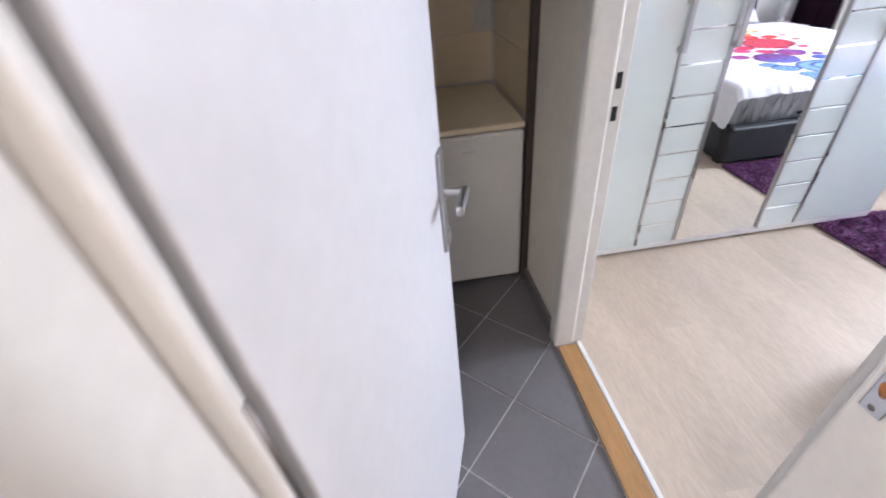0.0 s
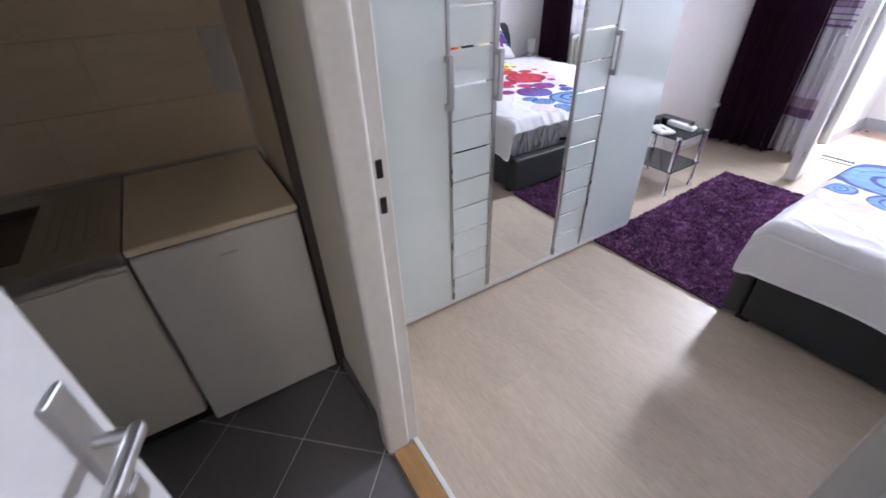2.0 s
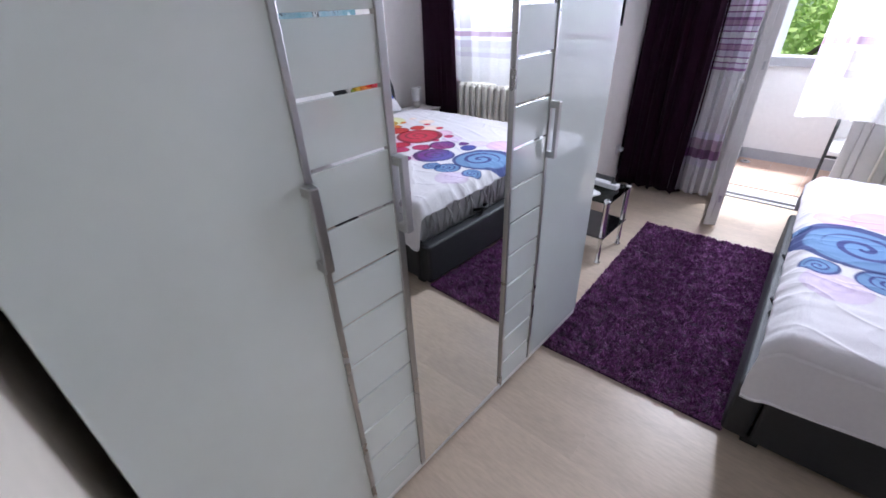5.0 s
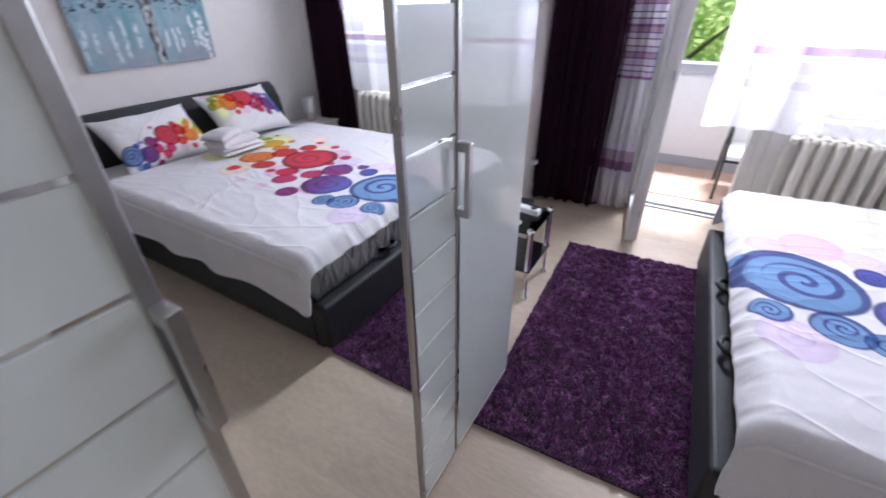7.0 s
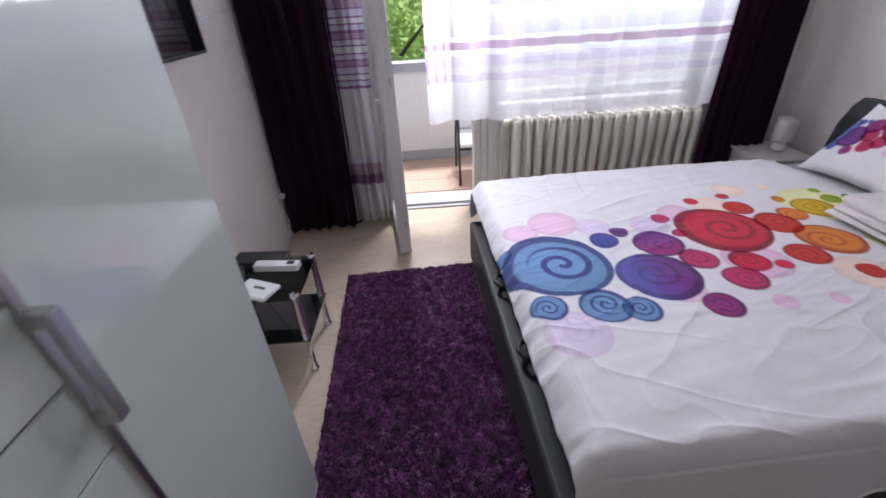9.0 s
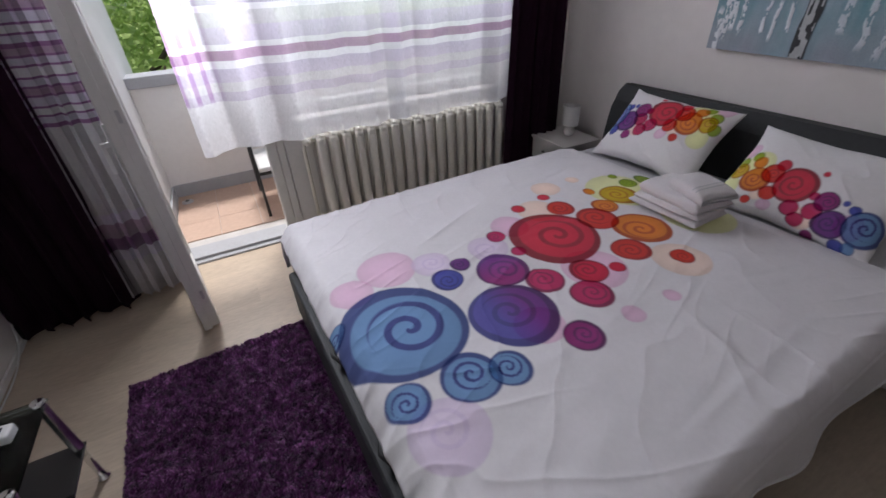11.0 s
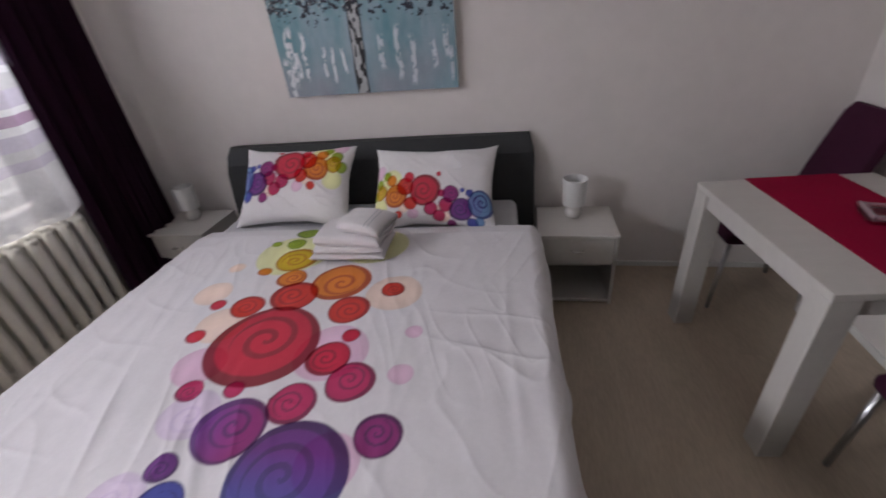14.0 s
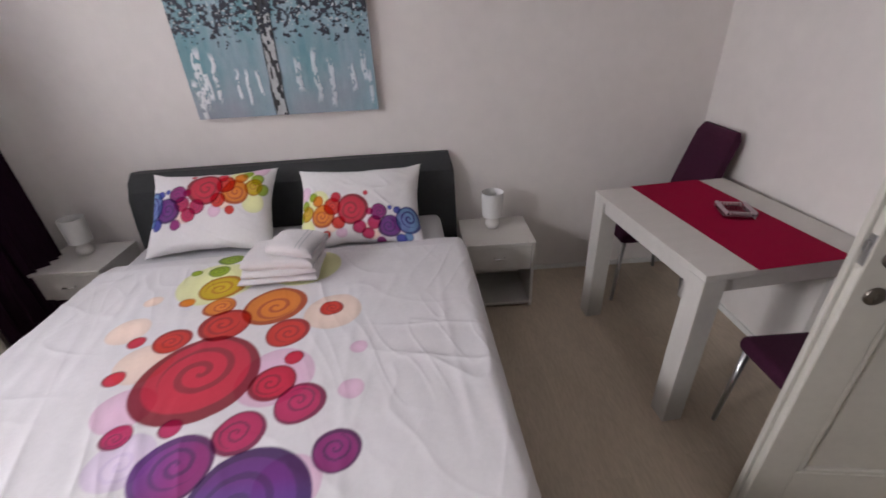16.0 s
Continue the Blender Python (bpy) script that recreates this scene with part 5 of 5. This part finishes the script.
def chair(m, label):
    """Upholstered chair, facing its own +x."""
    r = thing("dining_chair", m, label, "chair", "purple dining chairs")
    part("seat", boxes((-0.20, -0.195, 0.40, 0.22, 0.195, 0.465), bev=0.028, seg=4), M_PURPLE, r, smooth=True)
    bm = bmesh.new()
    rows2 = []
    for k in range(15):
        t = k / 14
        z = 0.41 + 0.575 * t
        x = -0.185 - 0.135 * t ** 1.3
        hw = 0.175 - 0.02 * t - (0.015 if k in (0, 14) else 0.0)
        th2 = 0.026 if 0 < k < 14 else 0.012
        rows2.append([bm.verts.new(c) for c in ((x - th2, -hw, z), (x - th2, hw, z), (x + th2 * 0.6, hw, z), (x + th2 * 0.6, -hw, z))])
    for ra, rb in zip(rows2, rows2[1:]):
        for k in range(4):
            bm.faces.new((ra[k], rb[k], rb[(k + 1) % 4], ra[(k + 1) % 4]))
    bm.faces.new(rows2[0])
    bm.faces.new(list(reversed(rows2[-1])))
    part("backrest", bm, M_PURPLE, r)
    for x, sx in ((-0.17, -0.05), (0.19, 0.02)):
        for y in (-0.165, 0.165):
            b3 = bmesh.new()
            tube(b3, [(x, y, 0.40), (x + sx, y * 1.05, 0.008)], [0.013, 0.010], 12)
            part("leg", b3, M_NICKEL, r, "satin metal leg", True)
    return r


chair(pose(1.30, -1.215, 0, 0, 0, 0), "purple upholstered chair with its back to the wall")
chair(pose(1.21, 0.015, 0, 0, 0, 0), "purple upholstered chair tucked behind the open door")

# ---- balcony ----
tagged(mesh_ob("balcony_slab", boxes((5.22, -2.2, -0.22, 6.52, 1.80, -0.035)), M_GROUT), kind="structure")
par = thing("balcony_parapet", pose(0, 0, 0), "white rendered balcony parapet with grey coping", "parapet", kind="structure")
part("wall", boxes((6.32, -2.2, -0.035, 6.44, 1.68, 0.90), bev=0.004), M_BALCWALL, par)
part("base_band", boxes((6.302, -2.2, -0.03, 6.32, 1.662, 0.085), (5.25, 1.662, -0.03, 6.302, 1.68, 0.085), bev=0.004), M_GREY, par, "grey base band")
part("coping", boxes((6.27, -2.2, 0.90, 6.49, 1.68, 0.985), bev=0.006), M_GREY, par, "grey coping")
wall("wall_balcony_side", (5.22, 1.68, -0.2, 6.9, 1.85, 2.7), (5.22, -2.35, -0.2, 6.9, -2.2, 2.7), m=M_BALCWALL)
wall("wall_facade", (5.22, -2.35, 2.25, 5.3, 1.85, 2.9), m=M_BALCWALL)
dr = thing("floor_drain", pose(6.15, 1.585, -0.02), "small round drain on the balcony floor", "drain")
b = bmesh.new()
lathe(b, [(0.0, 0.0), (0.045, 0.0), (0.045, 0.006), (0.03, 0.012), (0.0, 0.012)], 20)
part("ring", b, M_NICKEL, dr, smooth=True)
b = bmesh.new()
lathe(b, [(0.0, 0.0125), (0.018, 0.0125), (0.018, 0.0135), (0.0, 0.0135)], 16)
part("hole", b, M_BLACK, dr)

bc = thing("balcony_chair", pose(5.74, 0.72, -0.02, 0, 0, 0), "low white balcony armchair on a dark tube frame", "chair")
for y in (-0.27, 0.27):
    b = bmesh.new()
    tube(b, [(-0.25, y, 0.0), (-0.22, y, 0.30), (-0.20, y, 0.58), (-0.17, y, 0.60), (0.25, y, 0.60)], 0.012)
    part("frame_side", b, M_BLACKP, bc, "dark steel tube", True)
    b = bmesh.new()
    tube(b, [(0.0, y, 0.60), (0.22, y, 0.35), (0.30, y, 0.0)], 0.012)
    part("leg", b, M_BLACKP, bc, smooth=True)
part("seat", boxes((-0.24, -0.255, 0.36, 0.24, 0.255, 0.40), bev=0.015, seg=3), M_WHITEP, bc)
part("backrest", boxes((0.24, -0.255, 0.40, 0.29, 0.255, 0.95), bev=0.015, seg=3), M_WHITEP, bc)
part("crossbar", boxes((-0.225, -0.27, 0.33, -0.205, 0.27, 0.35), bev=0.004), M_BLACKP, bc)

# ---- outdoors: lawn far below and trees ----
tagged(mesh_ob("ground", boxes((-900, -900, -7.2, 900, 900, -7.0)), M_GRASS), kind="structure")


def tree(x, y, top, spread, seed, label):
    r2 = np.random.default_rng(seed)
    r = thing("tree", pose(x, y, -7.0), label, "tree", "trees beyond the balcony")
    h = top + 7.0
    b4 = bmesh.new()
    tube(b4, [(0, 0, 0), (0.1, 0.05, h * 0.3), (0.0, 0.15, h * 0.6), (0.1, 0.1, h * 0.85)], [0.28, 0.22, 0.13, 0.05], 10)
    for k in range(9):
        a, z = k * 2.4, h * (0.35 + 0.05 * k)
        tube(b4, [(0, 0.1, z), (0.5 * spread * math.cos(a), 0.5 * spread * math.sin(a), z + 0.7), (0.85 * spread * math.cos(a), 0.85 * spread * math.sin(a), z + 1.5)], [0.09, 0.05, 0.02], 6)
    part("trunk", b4, M_BARK, r)
    clumps = [(r2.normal(0, 1), r2.normal(0, 1), r2.normal(0, 1)) for _ in range(70)]
    pts = []
    for cx, cy, cz in clumps:
        L = math.sqrt(cx * cx + cy * cy + cz * cz) + 1e-6
        q = r2.uniform(0.45, 1.0)
        c = np.array([cx / L * spread * q, cy / L * spread * q, h * 0.66 + cz / L * h * 0.32 * q])
        pts.append(c + r2.normal(0, 0.30, (330, 3)))
    p3 = np.concatenate(pts, 0)
    n3 = len(p3)
    d1, d2 = r2.normal(0, 0.040, (n3, 3)), r2.normal(0, 0.032, (n3, 3))
    vv = np.stack([p3 - d1, p3 + d2, p3 + d1, p3 - d2], 1).reshape(-1, 3)
    me = bpy.data.meshes.new("crown")
    me.from_pydata(vv.tolist(), [], (np.arange(n3)[:, None] * 4 + np.arange(4)[None, :]).tolist())
    me.materials.append(M_LEAVES)
    o = new("crown", me)
    o.parent = r


tree(11.5, 2.9, 2.6, 2.4, 1, "broad leafy green tree close beyond the balcony")
tree(12.5, -1.8, 2.2, 2.5, 2, "leafy green tree seen through the voile")
tree(15.5, 6.0, 3.5, 3.0, 3, "tall leafy green tree")
tree(16.0, 1.0, 3.0, 2.8, 4, "leafy green tree further off")
tree(14.5, -5.5, 3.2, 2.8, 5, "leafy green tree further off")

# ---- pieces of floors and walls ----
fl = tagged(mesh_ob("floor", boxes((0.694, Y0, -0.05, 5.0, Y1, 0.0), (0.72, Y0, -0.05, 0.925, 0.2, 0.0)), M_SUB), kind="structure")
PW, PL = 0.193, 1.285
shared = {}
k = 0
x = 0.715
while x < X1 - 0.01:
    x1 = min(x + PW, X1)
    y = Y0 - (k * 0.47 % 1.0) * PL
    while y < Y1:
        a, b2 = max(y, Y0), min(y + PL, Y1)
        if x1 <= 0.93 and b2 > Y0 and a < 0.2:
            a = max(a, 0.205)
        if b2 - a > 0.03:
            key = (round(x1 - x, 3), round(b2 - a, 3))
            if key not in shared:
                bm = boxes((0.0001, 0.0001, 0.0, x1 - x - 0.0001, b2 - a - 0.0001, 0.008))
                me = bpy.data.meshes.new("plank")
                bm.to_mesh(me)
                bm.free()
                me.materials.append(M_PLANK)
                shared[key] = me
            o = new("plank", shared[key])
            o.location = (x, a, 0.0)
            o.parent = fl
        y += PL
    x += PW
    k += 1

# hall floor: grey tiles laid on the diagonal
hf = tagged(mesh_ob("floor_hall", boxes((-1.0, -1.5, -0.05, 0.694, 2.43, -0.0035)), M_GROUT), kind="structure")
TS, TA = 0.335, radians(46.5)
ca, sa = math.cos(TA), math.sin(TA)
for i in range(-9, 10):
    for j in range(-9, 10):
        cx = 0.345 + (i + 0.5) * TS * ca - (j + 0.5) * TS * sa
        cy = 0.975 + (i + 0.5) * TS * sa + (j + 0.5) * TS * ca
        if not (-1.3 < cx < 0.9 and -0.9 < cy < 2.1):
            continue
        bm = bmesh.new()
        hs = TS / 2 - 0.0032
        box(bm, cx - hs, cy - hs, -0.012, cx + hs, cy + hs, 0.0, m=Matrix.Translation((cx, cy, 0)) @ Matrix.Rotation(TA, 4, "Z") @ Matrix.Translation((-cx, -cy, 0)))
        for pco2, nrm in (((0.602, 0, 0), (1, 0, 0)), ((-0.9, 0, 0), (-1, 0, 0)), ((0, 1.9, 0), (0, 1, 0)), ((0, -0.7, 0), (0, -1, 0))):
            res = bmesh.ops.bisect_plane(bm, geom=bm.verts[:] + bm.edges[:] + bm.faces[:], plane_co=pco2, plane_no=nrm, clear_outer=True)
            es = [e for e in res["geom_cut"] if isinstance(e, bmesh.types.BMEdge)]
            if es:
                bmesh.ops.edgeloop_fill(bm, edges=es)
        if bm.faces:
            part("tile", bm, M_TILE, hf)
        else:
            bm.free()

# kitchen wall tiles
kt = tagged(mesh_ob("wall_tiling", boxes((-0.9, 2.420, 0.80, 0.612, 2.430, 2.3)), M_GROUT), kind="structure")
for r in range(5):
    for c in range(4):
        x0 = -0.9 + 0.40 * c - (0.2 if r % 2 else 0.0)
        a, b2 = max(x0, -0.9) + 0.001, min(x0 + 0.40, 0.598) - 0.001
        if b2 - a > 0.03:
            part("tile", boxes((a, 2.4125, 0.86 + 0.25 * r + 0.001, b2, 2.42, 0.86 + 0.25 * (r + 1) - 0.001), bev=0.001, seg=1), M_WTILE, kt)
for r in range(5):
    for c in range(2):
        part("tile", boxes((0.603, 1.74 + 0.335 * c, 0.86 + 0.25 * r + 0.001, 0.612, 2.072 + 0.335 * c, 0.86 + 0.25 * (r + 1) - 0.001), bev=0.001, seg=1), M_WTILE, kt)

# balcony floor slabs
bfz = tagged(mesh_ob("floor_balcony", boxes((5.22, -2.2, -0.034, 6.32, 1.68, -0.028)), M_GROUT), kind="structure")
sl = bpy.data.meshes.new("slab")
bm = boxes((0.0015, 0.0015, 0, 0.2985, 0.2985, 0.008))
bm.to_mesh(sl)
bm.free()
sl.materials.append(M_BALCFLOOR)
for i in range(3):
    for j in range(9):
        o = new("slab", sl)
        o.location = (5.40 + 0.30 * i, 1.36 - 0.30 * j, -0.028)
        o.parent = bfz
